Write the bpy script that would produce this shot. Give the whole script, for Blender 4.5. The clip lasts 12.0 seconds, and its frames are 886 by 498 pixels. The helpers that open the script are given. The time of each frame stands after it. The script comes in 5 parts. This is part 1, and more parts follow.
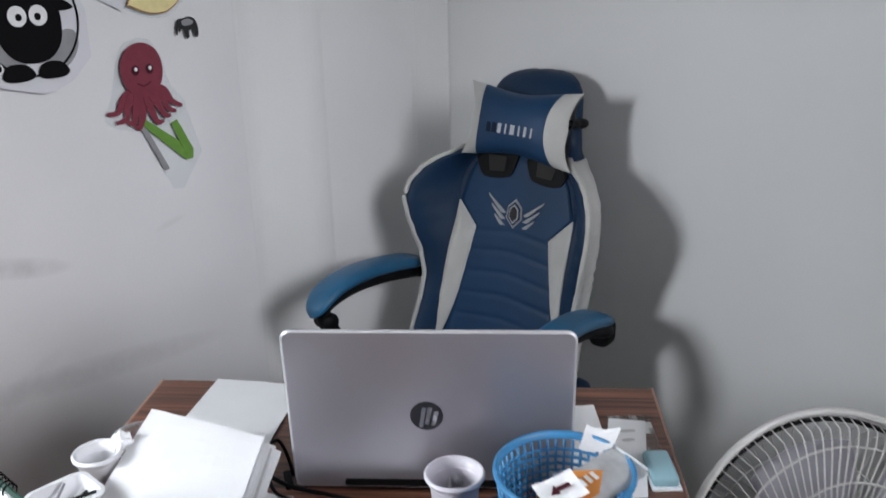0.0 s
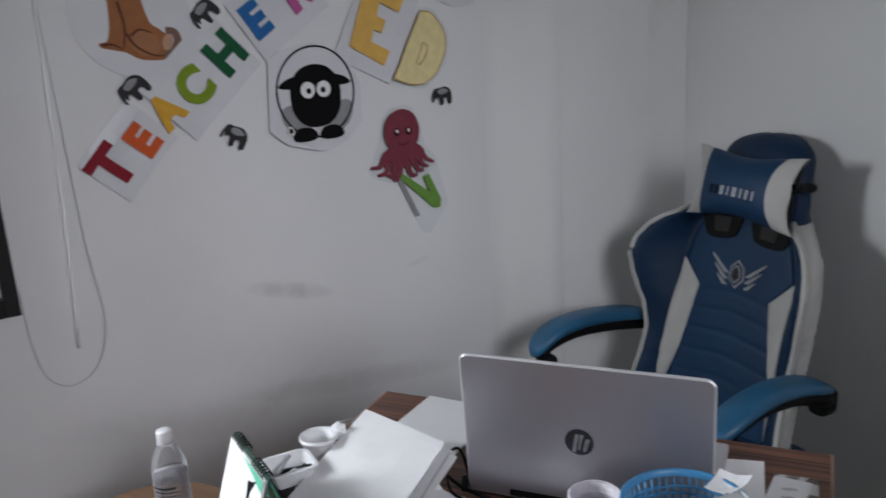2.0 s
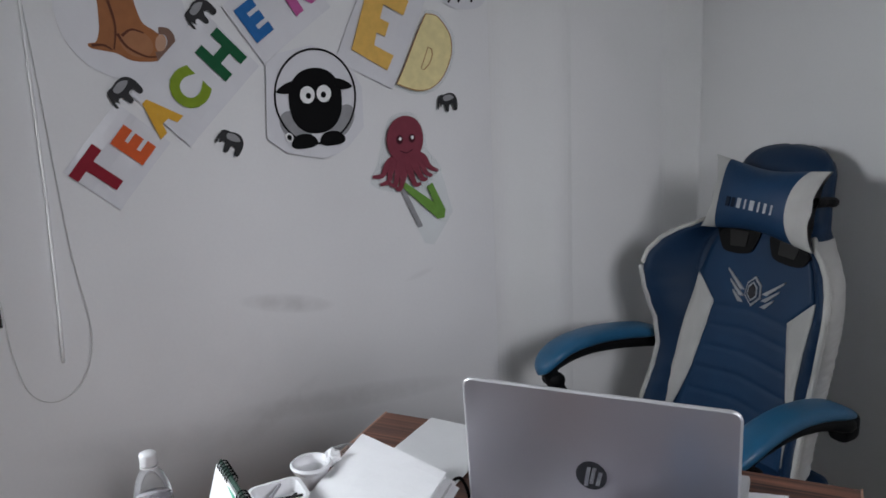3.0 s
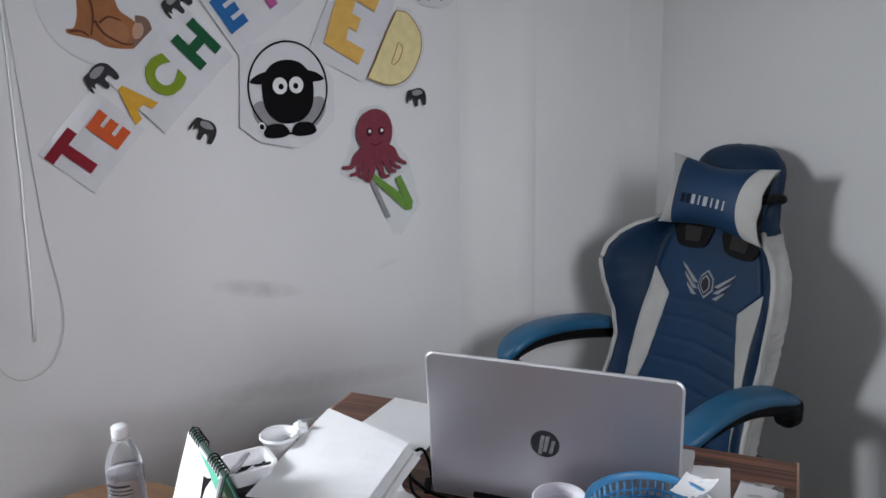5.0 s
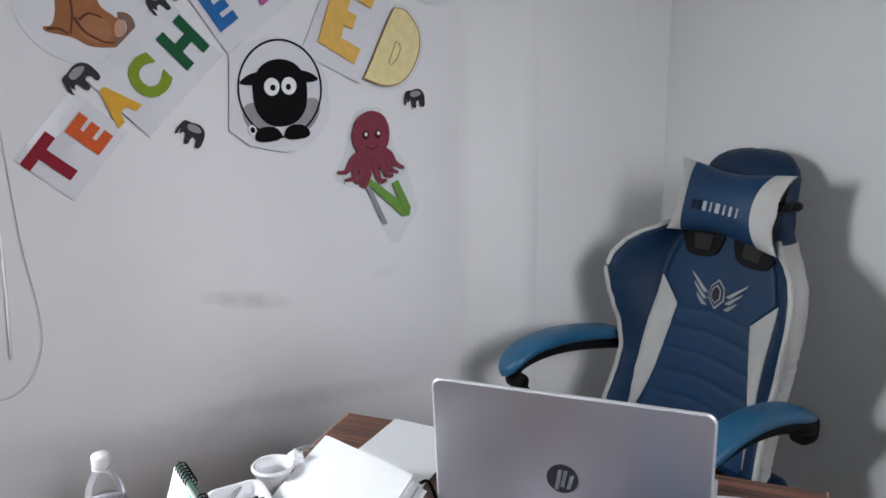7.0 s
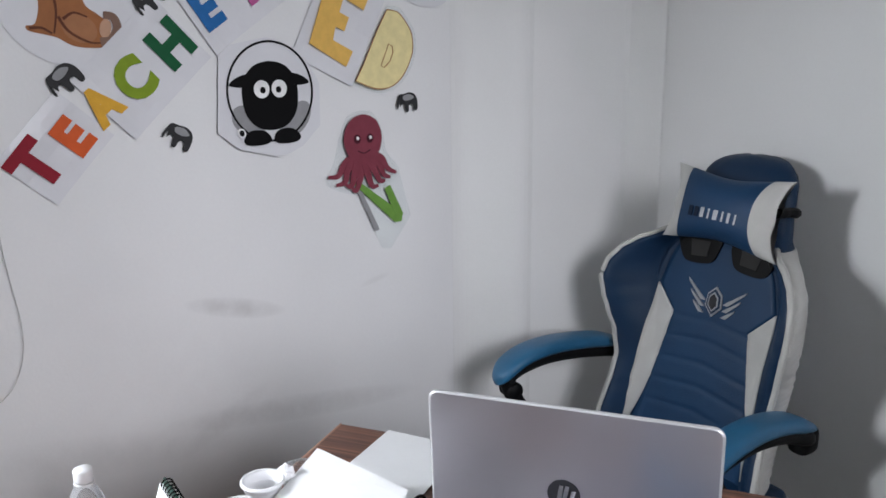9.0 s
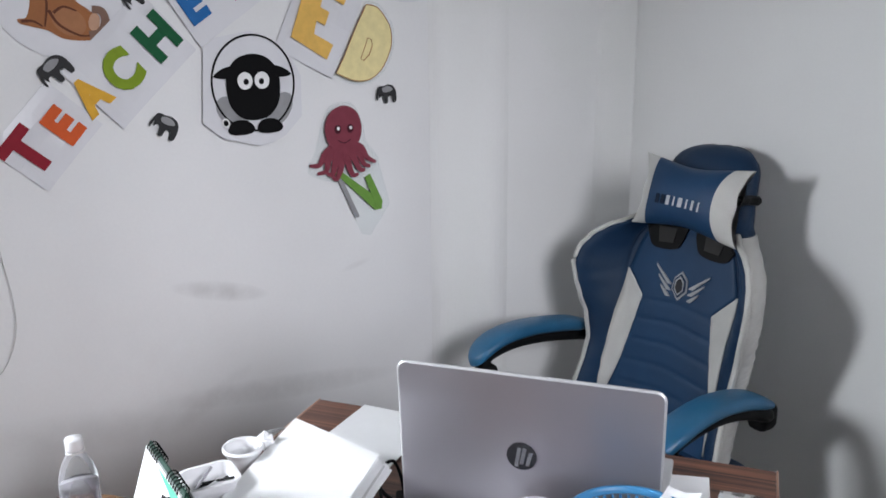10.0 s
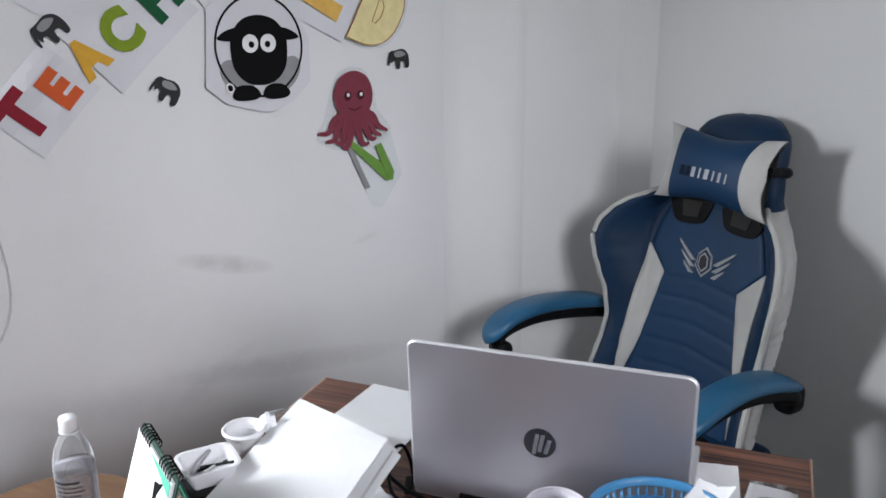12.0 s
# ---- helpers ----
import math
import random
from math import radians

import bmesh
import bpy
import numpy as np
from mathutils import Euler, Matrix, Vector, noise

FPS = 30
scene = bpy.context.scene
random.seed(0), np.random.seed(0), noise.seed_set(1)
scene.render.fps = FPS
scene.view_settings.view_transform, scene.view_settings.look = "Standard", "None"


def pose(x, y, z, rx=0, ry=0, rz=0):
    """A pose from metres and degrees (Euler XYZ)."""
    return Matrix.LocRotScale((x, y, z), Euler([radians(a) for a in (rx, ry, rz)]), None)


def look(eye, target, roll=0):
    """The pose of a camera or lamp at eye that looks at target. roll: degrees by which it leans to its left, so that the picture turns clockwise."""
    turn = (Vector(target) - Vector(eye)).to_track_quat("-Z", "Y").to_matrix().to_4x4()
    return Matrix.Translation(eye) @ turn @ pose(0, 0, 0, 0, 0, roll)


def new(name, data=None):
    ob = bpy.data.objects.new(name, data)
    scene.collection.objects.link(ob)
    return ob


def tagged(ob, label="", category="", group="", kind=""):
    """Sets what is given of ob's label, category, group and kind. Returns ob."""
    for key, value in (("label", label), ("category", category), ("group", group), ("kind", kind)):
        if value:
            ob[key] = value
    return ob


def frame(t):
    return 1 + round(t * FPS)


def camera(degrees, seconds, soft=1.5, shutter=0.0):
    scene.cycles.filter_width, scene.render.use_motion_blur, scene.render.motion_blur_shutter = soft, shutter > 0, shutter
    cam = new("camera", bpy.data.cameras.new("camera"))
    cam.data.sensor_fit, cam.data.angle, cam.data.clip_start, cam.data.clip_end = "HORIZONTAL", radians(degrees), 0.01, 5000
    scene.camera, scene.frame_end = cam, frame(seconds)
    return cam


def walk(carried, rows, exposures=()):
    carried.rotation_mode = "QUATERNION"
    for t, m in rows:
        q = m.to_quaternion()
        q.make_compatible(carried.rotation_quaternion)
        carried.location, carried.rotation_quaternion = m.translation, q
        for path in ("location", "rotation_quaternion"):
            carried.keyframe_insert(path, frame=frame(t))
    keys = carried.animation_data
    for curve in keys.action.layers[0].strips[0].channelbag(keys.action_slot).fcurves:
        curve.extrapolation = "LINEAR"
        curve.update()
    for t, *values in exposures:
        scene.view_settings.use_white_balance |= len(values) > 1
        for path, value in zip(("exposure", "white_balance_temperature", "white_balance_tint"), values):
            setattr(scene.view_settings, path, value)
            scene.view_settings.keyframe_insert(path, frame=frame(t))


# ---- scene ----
cam = camera(56.31, 12.0, soft=1.6, shutter=0.4)
# seconds, x, y, z, yaw, pitch, roll
PATH = [
    (0.0, 1.6258, 0.5837, 1.4336, 36.10, -19.22, -1.22),
    (0.5, 1.5794, 0.6089, 1.4402, 36.18, -17.70, -0.96),
    (1.0, 1.6487, 0.6186, 1.4375, 37.14, -17.40, -0.96),
    (1.5, 1.7726, 0.5902, 1.4505, 46.06, -16.72, -1.83),
    (2.0, 1.8649, 0.5689, 1.4741, 56.43, -14.90, -3.26),
    (2.5, 1.8641, 0.5863, 1.4694, 59.05, -14.45, -3.34),
    (3.0, 1.7929, 0.6181, 1.4614, 56.68, -14.29, -2.72),
    (5.0, 1.8544, 0.5812, 1.4444, 54.42, -14.13, -1.26),
    (5.5, 1.8430, 0.5895, 1.4400, 54.75, -14.58, -0.96),
    (6.0, 1.7919, 0.6071, 1.4397, 54.12, -14.52, -0.90),
    (6.5, 1.7439, 0.6218, 1.4412, 53.81, -14.35, -1.17),
    (7.0, 1.7580, 0.6181, 1.4495, 53.63, -14.35, -1.08),
    (9.0, 1.7201, 0.6310, 1.4423, 52.77, -13.98, -0.77),
    (9.5, 1.7426, 0.6284, 1.4505, 52.09, -13.96, -0.89),
    (10.0, 1.8073, 0.6054, 1.4424, 52.09, -14.39, -0.57),
    (10.5, 1.8495, 0.6008, 1.4280, 52.51, -15.24, -0.58),
    (11.0, 1.8658, 0.6035, 1.4191, 53.21, -16.14, -0.50),
    (11.5, 1.8248, 0.6320, 1.4169, 53.09, -16.20, -0.39),
    (12.0, 1.7437, 0.6535, 1.4186, 53.05, -16.18, -0.41),
]
EXPOSURES = [(0.0, -0.07), (1.0, -0.07), (1.5, -0.07), (2.0, -0.69), (2.5, -0.97), (3.0, -0.62), (5.0, -0.35), (5.5, -0.47), (6.0, -0.17), (6.5, -0.07), (7.0, -0.07), (9.0, 0.03), (9.5, -0.02), (10.0, 0.13), (10.5, 0.18), (11.0, 0.0), (11.5, 0.08), (12.0, 0.0)]
walk(cam, [(t, pose(x, y, z, 90 + pitch, 0, yaw) @ pose(0, 0, 0, 0, 0, roll)) for t, x, y, z, yaw, pitch, roll in PATH], EXPOSURES)

# ---------------------------------------------------------------- light
world = bpy.data.worlds.new("sky")
scene.world = world
world.use_nodes = True
wn = world.node_tree.nodes
sky = wn.new("ShaderNodeTexSky")
sky.sky_type, sky.sun_disc = "NISHITA", False
sky.sun_elevation, sky.sun_rotation = radians(50), radians(200)
wn["Background"].inputs["Strength"].default_value = 0.12
world.node_tree.links.new(sky.outputs[0], wn["Background"].inputs["Color"])

WIN = (-0.55, 0.742, 0.946, 2.05)      # window in the left wall: y from, y to, z from, z to
WIN2 = (0.45, 1.55, 1.45, 2.60)         # window in the right wall: y from, y to, z from, z to


def area_lamp(name, at, size_x, size_y, power, color):
    data = bpy.data.lights.new(name, "AREA")
    data.shape, data.size, data.size_y, data.energy, data.color = "RECTANGLE", size_x, size_y, power, color
    ob = new(name, data)
    ob.matrix_world = at
    return ob


# daylight of the two windows
area_lamp("window_daylight", look((-0.01, -0.26, 1.55), (3, -0.05, -0.2)), 0.54, 0.58, 89, (0.90, 0.94, 1.0))
side_light = area_lamp("side_window_daylight", look((3.46, (WIN2[0] + WIN2[1]) / 2, (WIN2[2] + WIN2[3]) / 2), (0, 1.55, 0.85)), WIN2[1] - WIN2[0] - 0.1, WIN2[3] - WIN2[2] - 0.1, 7.6, (0.93, 0.935, 1.0))
side_light.data.spread = radians(52)     # beam of the unseen window, narrowed to keep off the end wall


# ---------------------------------------------------------------- materials
def material(name, color, rough=0.6, metal=0.0, vary=0.08, scale=6.0, fine=90.0, bump=0.15, coat=0.0, stretch=(1, 1, 1), spec=0.5):
    """A surface with stains at a large scale, grain and relief at a small one."""
    m = bpy.data.materials.new(name)
    m.use_nodes = True
    t, n = m.node_tree.links, m.node_tree.nodes
    b = n["Principled BSDF"]
    b.inputs["Roughness"].default_value, b.inputs["Metallic"].default_value = rough, metal
    b.inputs["Coat Weight"].default_value, b.inputs["Specular IOR Level"].default_value = coat, spec
    co = n.new("ShaderNodeTexCoord")
    mp = n.new("ShaderNodeMapping")
    mp.inputs["Scale"].default_value = stretch
    t.new(co.outputs["Object"], mp.inputs["Vector"])
    big, small = n.new("ShaderNodeTexNoise"), n.new("ShaderNodeTexNoise")
    big.inputs["Scale"].default_value, small.inputs["Scale"].default_value = scale, fine
    big.inputs["Detail"].default_value = 4
    for k in (big, small):
        t.new(mp.outputs[0], k.inputs["Vector"])
    ramp = n.new("ShaderNodeMapRange")
    ramp.inputs["From Min"].default_value, ramp.inputs["From Max"].default_value = 0.3, 0.7
    ramp.inputs["To Min"].default_value, ramp.inputs["To Max"].default_value = 1 - vary, 1 + vary
    t.new(big.outputs["Fac"], ramp.inputs["Value"])
    ramp2 = n.new("ShaderNodeMapRange")
    ramp2.inputs["To Min"].default_value, ramp2.inputs["To Max"].default_value = 1 - vary * 0.5, 1 + vary * 0.5
    t.new(small.outputs["Fac"], ramp2.inputs["Value"])
    mul = n.new("ShaderNodeMath")
    mul.operation = "MULTIPLY"
    t.new(ramp.outputs[0], mul.inputs[0])
    t.new(ramp2.outputs[0], mul.inputs[1])
    hsv = n.new("ShaderNodeHueSaturation")
    hsv.inputs["Color"].default_value = (*color, 1)
    t.new(mul.outputs[0], hsv.inputs["Value"])
    t.new(hsv.outputs[0], b.inputs["Base Color"])
    rr = n.new("ShaderNodeMapRange")
    rr.inputs["To Min"].default_value, rr.inputs["To Max"].default_value = max(0, rough - 0.08), min(1, rough + 0.08)
    t.new(big.outputs["Fac"], rr.inputs["Value"])
    t.new(rr.outputs[0], b.inputs["Roughness"])
    bp = n.new("ShaderNodeBump")
    bp.inputs["Strength"].default_value, bp.inputs["Distance"].default_value = bump, 0.002
    t.new(small.outputs["Fac"], bp.inputs["Height"])
    t.new(bp.outputs[0], b.inputs["Normal"])
    return m


def see_through(name, color, rough=0.05, solid=0.25, ior=1.45):
    """Thin clear plastic: mostly transparent with a glossy skin."""
    m = bpy.data.materials.new(name)
    m.use_nodes = True
    t, n = m.node_tree.links, m.node_tree.nodes
    b = n["Principled BSDF"]
    b.inputs["Base Color"].default_value = (*color, 1)
    b.inputs["Roughness"].default_value = rough
    clear = n.new("ShaderNodeBsdfTransparent")
    clear.inputs["Color"].default_value = (0.96, 0.97, 0.97, 1)
    mix = n.new("ShaderNodeMixShader")
    fr = n.new("ShaderNodeFresnel")
    fr.inputs["IOR"].default_value = ior
    add = n.new("ShaderNodeMath")
    add.operation, add.use_clamp = "ADD", True
    add.inputs[1].default_value = solid
    t.new(fr.outputs[0], add.inputs[0])
    t.new(add.outputs[0], mix.inputs[0])
    t.new(clear.outputs[0], mix.inputs[1])
    t.new(b.outputs[0], mix.inputs[2])
    t.new(mix.outputs[0], n["Material Output"].inputs["Surface"])
    return m


def wall_paint(name, color, marks):
    """Painted plaster with faint scuffs: marks are (y, z, half length, half height, slope, depth) on the wall."""
    m = material(name, color, 0.55, vary=0.045, scale=1.8, fine=140, bump=0.12)
    t, n = m.node_tree.links, m.node_tree.nodes
    b = n["Principled BSDF"]
    src = b.inputs["Base Color"].links[0].from_socket
    geo = n.new("ShaderNodeNewGeometry")
    sep = n.new("ShaderNodeSeparateXYZ")
    t.new(geo.outputs["Position"], sep.inputs[0])
    grain = n.new("ShaderNodeTexNoise")
    grain.inputs["Scale"].default_value, grain.inputs["Detail"].default_value = 26, 6
    t.new(geo.outputs["Position"], grain.inputs["Vector"])

    def calc(op, a, bb):
        k = n.new("ShaderNodeMath")
        k.operation = op
        for i, v in enumerate((a, bb)):
            if isinstance(v, (int, float)):
                k.inputs[i].default_value = v
            else:
                t.new(v, k.inputs[i])
        return k.outputs[0]
    total = None
    for y, z, hl, hh, slope, depth in marks:
        dy = calc("SUBTRACT", sep.outputs["Y"], y)
        dz = calc("SUBTRACT", calc("SUBTRACT", sep.outputs["Z"], z), calc("MULTIPLY", dy, slope))
        r = calc("ADD", calc("POWER", calc("ABSOLUTE", calc("DIVIDE", dy, hl), 0), 2.0), calc("POWER", calc("ABSOLUTE", calc("DIVIDE", dz, hh), 0), 2.0))
        fall = calc("MAXIMUM", calc("SUBTRACT", 1.0, r), 0.0)
        spot = calc("MULTIPLY", calc("MULTIPLY", fall, depth), calc("MULTIPLY", grain.outputs["Fac"], 1.7))
        total = spot if total is None else calc("ADD", total, spot)
    mix = n.new("ShaderNodeMix")
    mix.data_type = "RGBA"
    mix.inputs["B"].default_value = (0.30, 0.29, 0.28, 1)
    t.new(calc("MINIMUM", total, 0.9), mix.inputs["Factor"])
    t.new(src, mix.inputs["A"])
    t.new(mix.outputs["Result"], b.inputs["Base Color"])
    return m


def wood(name, light, dark, scale, stretch, rough):
    m = material(name, light, rough, vary=0.10, scale=3, fine=220, bump=0.05)
    t, n = m.node_tree.links, m.node_tree.nodes
    b = n["Principled BSDF"]
    co, mp = n.new("ShaderNodeTexCoord"), n.new("ShaderNodeMapping")
    mp.inputs["Scale"].default_value = stretch
    t.new(co.outputs["Object"], mp.inputs["Vector"])
    g = n.new("ShaderNodeTexNoise")
    g.inputs["Scale"].default_value, g.inputs["Detail"].default_value, g.inputs["Roughness"].default_value = scale, 7, 0.65
    g.inputs["Distortion"].default_value = 0.4
    t.new(mp.outputs[0], g.inputs["Vector"])
    r = n.new("ShaderNodeValToRGB")
    r.color_ramp.elements[0].position, r.color_ramp.elements[1].position = 0.36, 0.64
    r.color_ramp.elements[0].color, r.color_ramp.elements[1].color = (*dark, 1), (*light, 1)
    t.new(g.outputs["Fac"], r.inputs["Fac"])
    t.new(r.outputs[0], b.inputs["Base Color"])
    return m


PAINT_LEFT = wall_paint("paint_left", (0.74, 0.74, 0.745), [
    (1.345, 0.862, 0.125, 0.026, -0.25, 0.34), (1.50, 0.575, 0.36, 0.035, -0.13, 0.26), (1.02, 0.60, 0.30, 0.05, -0.2, 0.12),
    (1.20, 0.72, 0.30, 0.2, 0.0, 0.05), (1.72, 0.86, 0.05, 0.01, 0.2, 0.12), (1.30, 0.60, 0.12, 0.03, 0.5, 0.14)])
PAINT = material("paint_white", (0.74, 0.74, 0.735), 0.55, vary=0.035, scale=1.6, fine=140, bump=0.12)
# unseen surfaces: grey walls, ceiling and floor set dark to cut bounced light
PAINT_LOW_BOUNCE = material("paint_low_bounce", (0.13, 0.13, 0.135), 0.6, vary=0.04, scale=1.6)
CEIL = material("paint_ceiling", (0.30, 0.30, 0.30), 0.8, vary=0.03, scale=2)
FLOOR = material("floor_tile", (0.13, 0.11, 0.095), 0.35, vary=0.1, scale=3)
GROUT = material("floor_grout", (0.06, 0.055, 0.05), 0.8)
BLACK_FRAME = material("black_aluminium", (0.012, 0.012, 0.013), 0.5, vary=0.15, spec=0.25)
GLASS = see_through("window_glass", (0.9, 0.95, 0.95), 0.02, 0.0)
DESK_WOOD = wood("desk_laminate", (0.25, 0.105, 0.065), (0.04, 0.016, 0.011), 2.6, (0.7, 34, 34), 0.38)
STOOL_WOOD = wood("stool_wood", (0.19, 0.105, 0.055), (0.13, 0.066, 0.034), 2.0, (2, 14, 14), 0.45)
EDGE_BAND = material("desk_edge", (0.45, 0.27, 0.2), 0.5)
LEATHER = material("blue_leather", (0.0085, 0.040, 0.100), 0.48, vary=0.14, scale=7, fine=340, bump=0.3, spec=0.28)
LEATHER_DARK = material("dark_blue_leather", (0.006, 0.025, 0.062), 0.50, vary=0.14, scale=7, fine=340, bump=0.3, spec=0.28)
ARM_BLUE = material("arm_blue_leather", (0.018, 0.110, 0.22), 0.38, vary=0.12, scale=12, fine=340, bump=0.25, coat=0.1)
WHITE_LEATHER = material("white_leather", (0.48, 0.475, 0.455), 0.5, vary=0.08, scale=10, fine=300, bump=0.3)
BLACK = material("black_plastic", (0.005, 0.005, 0.0055), 0.5, vary=0.2, spec=0.12)
SILVER_THREAD = material("silver_thread", (0.33, 0.34, 0.36), 0.4, fine=900, bump=0.4)
ALU = material("laptop_silver", (0.40, 0.385, 0.42), 0.33, metal=0.75, vary=0.04, scale=5, fine=700, bump=0.04)
ALU_EDGE = material("laptop_edge", (0.56, 0.56, 0.58), 0.5, metal=0.6, vary=0.04)
CHROME = material("mirror_badge", (0.55, 0.55, 0.56), 0.12, metal=1.0, vary=0.02, bump=0.0)
BADGE_DARK = material("badge_dark", (0.03, 0.03, 0.035), 0.15, metal=0.4)
PAPER = material("paper", (0.84, 0.845, 0.86), 0.75, vary=0.03, scale=8, fine=200, bump=0.06)
PAPER_GREY = material("paper_grey", (0.56, 0.56, 0.57), 0.7, vary=0.16, scale=22)
LAMINATE = see_through("laminating_film", (0.9, 0.9, 0.9), 0.25, 0.0, 1.15)
DECO_PAPER = material("deco_paper", (0.66, 0.66, 0.69), 0.35, vary=0.03, scale=8, bump=0.04)
CORD_WHITE = material("cord_white", (0.82, 0.82, 0.82), 0.8, vary=0.03, spec=0.1)
WHITE_PLASTIC = material("white_plastic", (0.74, 0.74, 0.76), 0.35, vary=0.04, bump=0.03)
CUP_PLASTIC = material("cup_plastic", (0.62, 0.59, 0.64), 0.35, vary=0.05, bump=0.03)
CLEAR = see_through("clear_plastic", (0.86, 0.88, 0.90), 0.08, 0.10)
BOTTLE_PLASTIC = see_through("bottle_plastic", (0.85, 0.86, 0.88), 0.06, 0.04, 1.3)
BASKET_BLUE = material("basket_blue", (0.045, 0.205, 0.41), 0.4, vary=0.08, bump=0.05)
GREEN_CARD = material("green_card", (0.10, 0.50, 0.33), 0.45, vary=0.12, scale=14)
DARK_GREEN = material("dark_green_card", (0.012, 0.05, 0.035), 0.4)
FAN_WHITE = material("fan_white", (0.52, 0.51, 0.49), 0.4, vary=0.06, bump=0.05)
FAN_GREY = material("fan_blade_grey", (0.28, 0.27, 0.30), 0.35, vary=0.1)
ORANGE = material("orange_print", (0.62, 0.23, 0.05), 0.4)
NAVY = material("navy_cloth", (0.015, 0.028, 0.07), 0.8, vary=0.2, fine=400, bump=0.4)
CLEAR_FILM = see_through("clear_film", (0.72, 0.72, 0.76), 0.2, 0.42)
SILVER_FILM = material("silver_film", (0.55, 0.56, 0.57), 0.3, metal=0.35, vary=0.15, scale=25)


def ink(name, color):
    return material(name, color, 0.55, vary=0.08, scale=40, fine=300, bump=0.05, spec=0.15)


INK_BLACK = material("ink_black", (0.004, 0.004, 0.0045), 0.55, vary=0.1, spec=0.08, bump=0.02)
INK_WHITE = ink("ink_white", (0.8, 0.8, 0.8))
INK_GREY = ink("ink_grey", (0.28, 0.28, 0.29))
INK_DARKGREY = ink("ink_dark_grey", (0.03, 0.03, 0.032))
INK_MAROON = ink("ink_maroon", (0.20, 0.042, 0.062))
INK_MAROON_DARK = ink("ink_maroon_dark", (0.06, 0.012, 0.02))
INK_RED = ink("ink_red", (0.24, 0.012, 0.025))
INK_ORANGE = ink("ink_orange", (0.60, 0.10, 0.025))
INK_AMBER = ink("ink_amber", (0.66, 0.36, 0.04))
INK_LIME = ink("ink_lime", (0.20, 0.29, 0.02))
INK_GREEN = ink("ink_green", (0.008, 0.09, 0.035))
INK_BLUE = ink("ink_blue", (0.02, 0.13, 0.36))
INK_PINK = ink("ink_pink", (0.45, 0.10, 0.28))
INK_YELLOW = ink("ink_yellow", (0.76, 0.66, 0.34))
INK_BROWN = ink("ink_brown", (0.33, 0.13, 0.05))
INK_HONEY = ink("ink_honey", (0.70, 0.43, 0.11))
INK_MUD = ink("ink_mud", (0.20, 0.12, 0.09))
INK_RUST = ink("ink_rust", (0.36, 0.16, 0.075))
INK_UMBER = ink("ink_umber", (0.12, 0.04, 0.02))
CORD_SHADED = material("cord_shaded", (0.55, 0.55, 0.54), 0.7, vary=0.05)
INK_NAVY = ink("ink_navy", (0.004, 0.012, 0.03))
INK_SILVER = ink("ink_silver", (0.46, 0.48, 0.52))
INK_TAN = ink("ink_tan", (0.50, 0.30, 0.20))
INK_NGREEN = ink("ink_bright_green", (0.15, 0.30, 0.06))


# ---------------------------------------------------------------- mesh helpers
def mesh_from(bm, name, mat, smooth=False):
    me = bpy.data.meshes.new(name)
    bmesh.ops.recalc_face_normals(bm, faces=bm.faces)
    bm.to_mesh(me)
    bm.free()
    me.materials.append(mat)
    if smooth:
        me.shade_smooth()
    return me


def part(name, bm, mat, parent, label="", smooth=False):
    ob = new(name, mesh_from(bm, name, mat, smooth))
    ob.parent = parent
    if label:
        tagged(ob, label)
    return ob


def thing(name, m, label, category, group="", kind=""):
    ob = new(name)
    ob.empty_display_size = 0.05
    ob.matrix_world = m
    return tagged(ob, label, category, group, kind)


def solid(name, bm, mat, m, label, category, group="", kind="", smooth=False):
    ob = new(name, mesh_from(bm, name, mat, smooth))
    ob.matrix_world = m
    return tagged(ob, label, category, group, kind)


def box(x0, x1, y0, y1, z0, z1, bevel=0.0, seg=2, bm=None):
    b = bmesh.new()
    bmesh.ops.create_cube(b, size=1)
    for v in b.verts:
        v.co = ((x0 + x1) / 2 + v.co.x * (x1 - x0), (y0 + y1) / 2 + v.co.y * (y1 - y0), (z0 + z1) / 2 + v.co.z * (z1 - z0))
    if bevel:
        bmesh.ops.bevel(b, geom=b.edges[:], offset=bevel, segments=seg, affect="EDGES", profile=0.6)
    if bm is None:
        return b
    join(bm, b)
    return bm


def join(bm, b):
    me = bpy.data.meshes.new("tmp")
    b.to_mesh(me)
    b.free()
    bm.from_mesh(me)
    bpy.data.meshes.remove(me)


def lathe(profile, n=40, cap=False):
    """A body of revolution; profile of (radius, z)."""
    b = bmesh.new()
    rings = [[b.verts.new((r * math.cos(2 * math.pi * i / n), r * math.sin(2 * math.pi * i / n), z)) for i in range(n)] for r, z in profile]
    for p, q in zip(rings, rings[1:]):
        for i in range(n):
            b.faces.new((p[i], p[(i + 1) % n], q[(i + 1) % n], q[i]))
    if cap:
        b.faces.new(rings[0][::-1])
        b.faces.new(rings[-1])
    return b


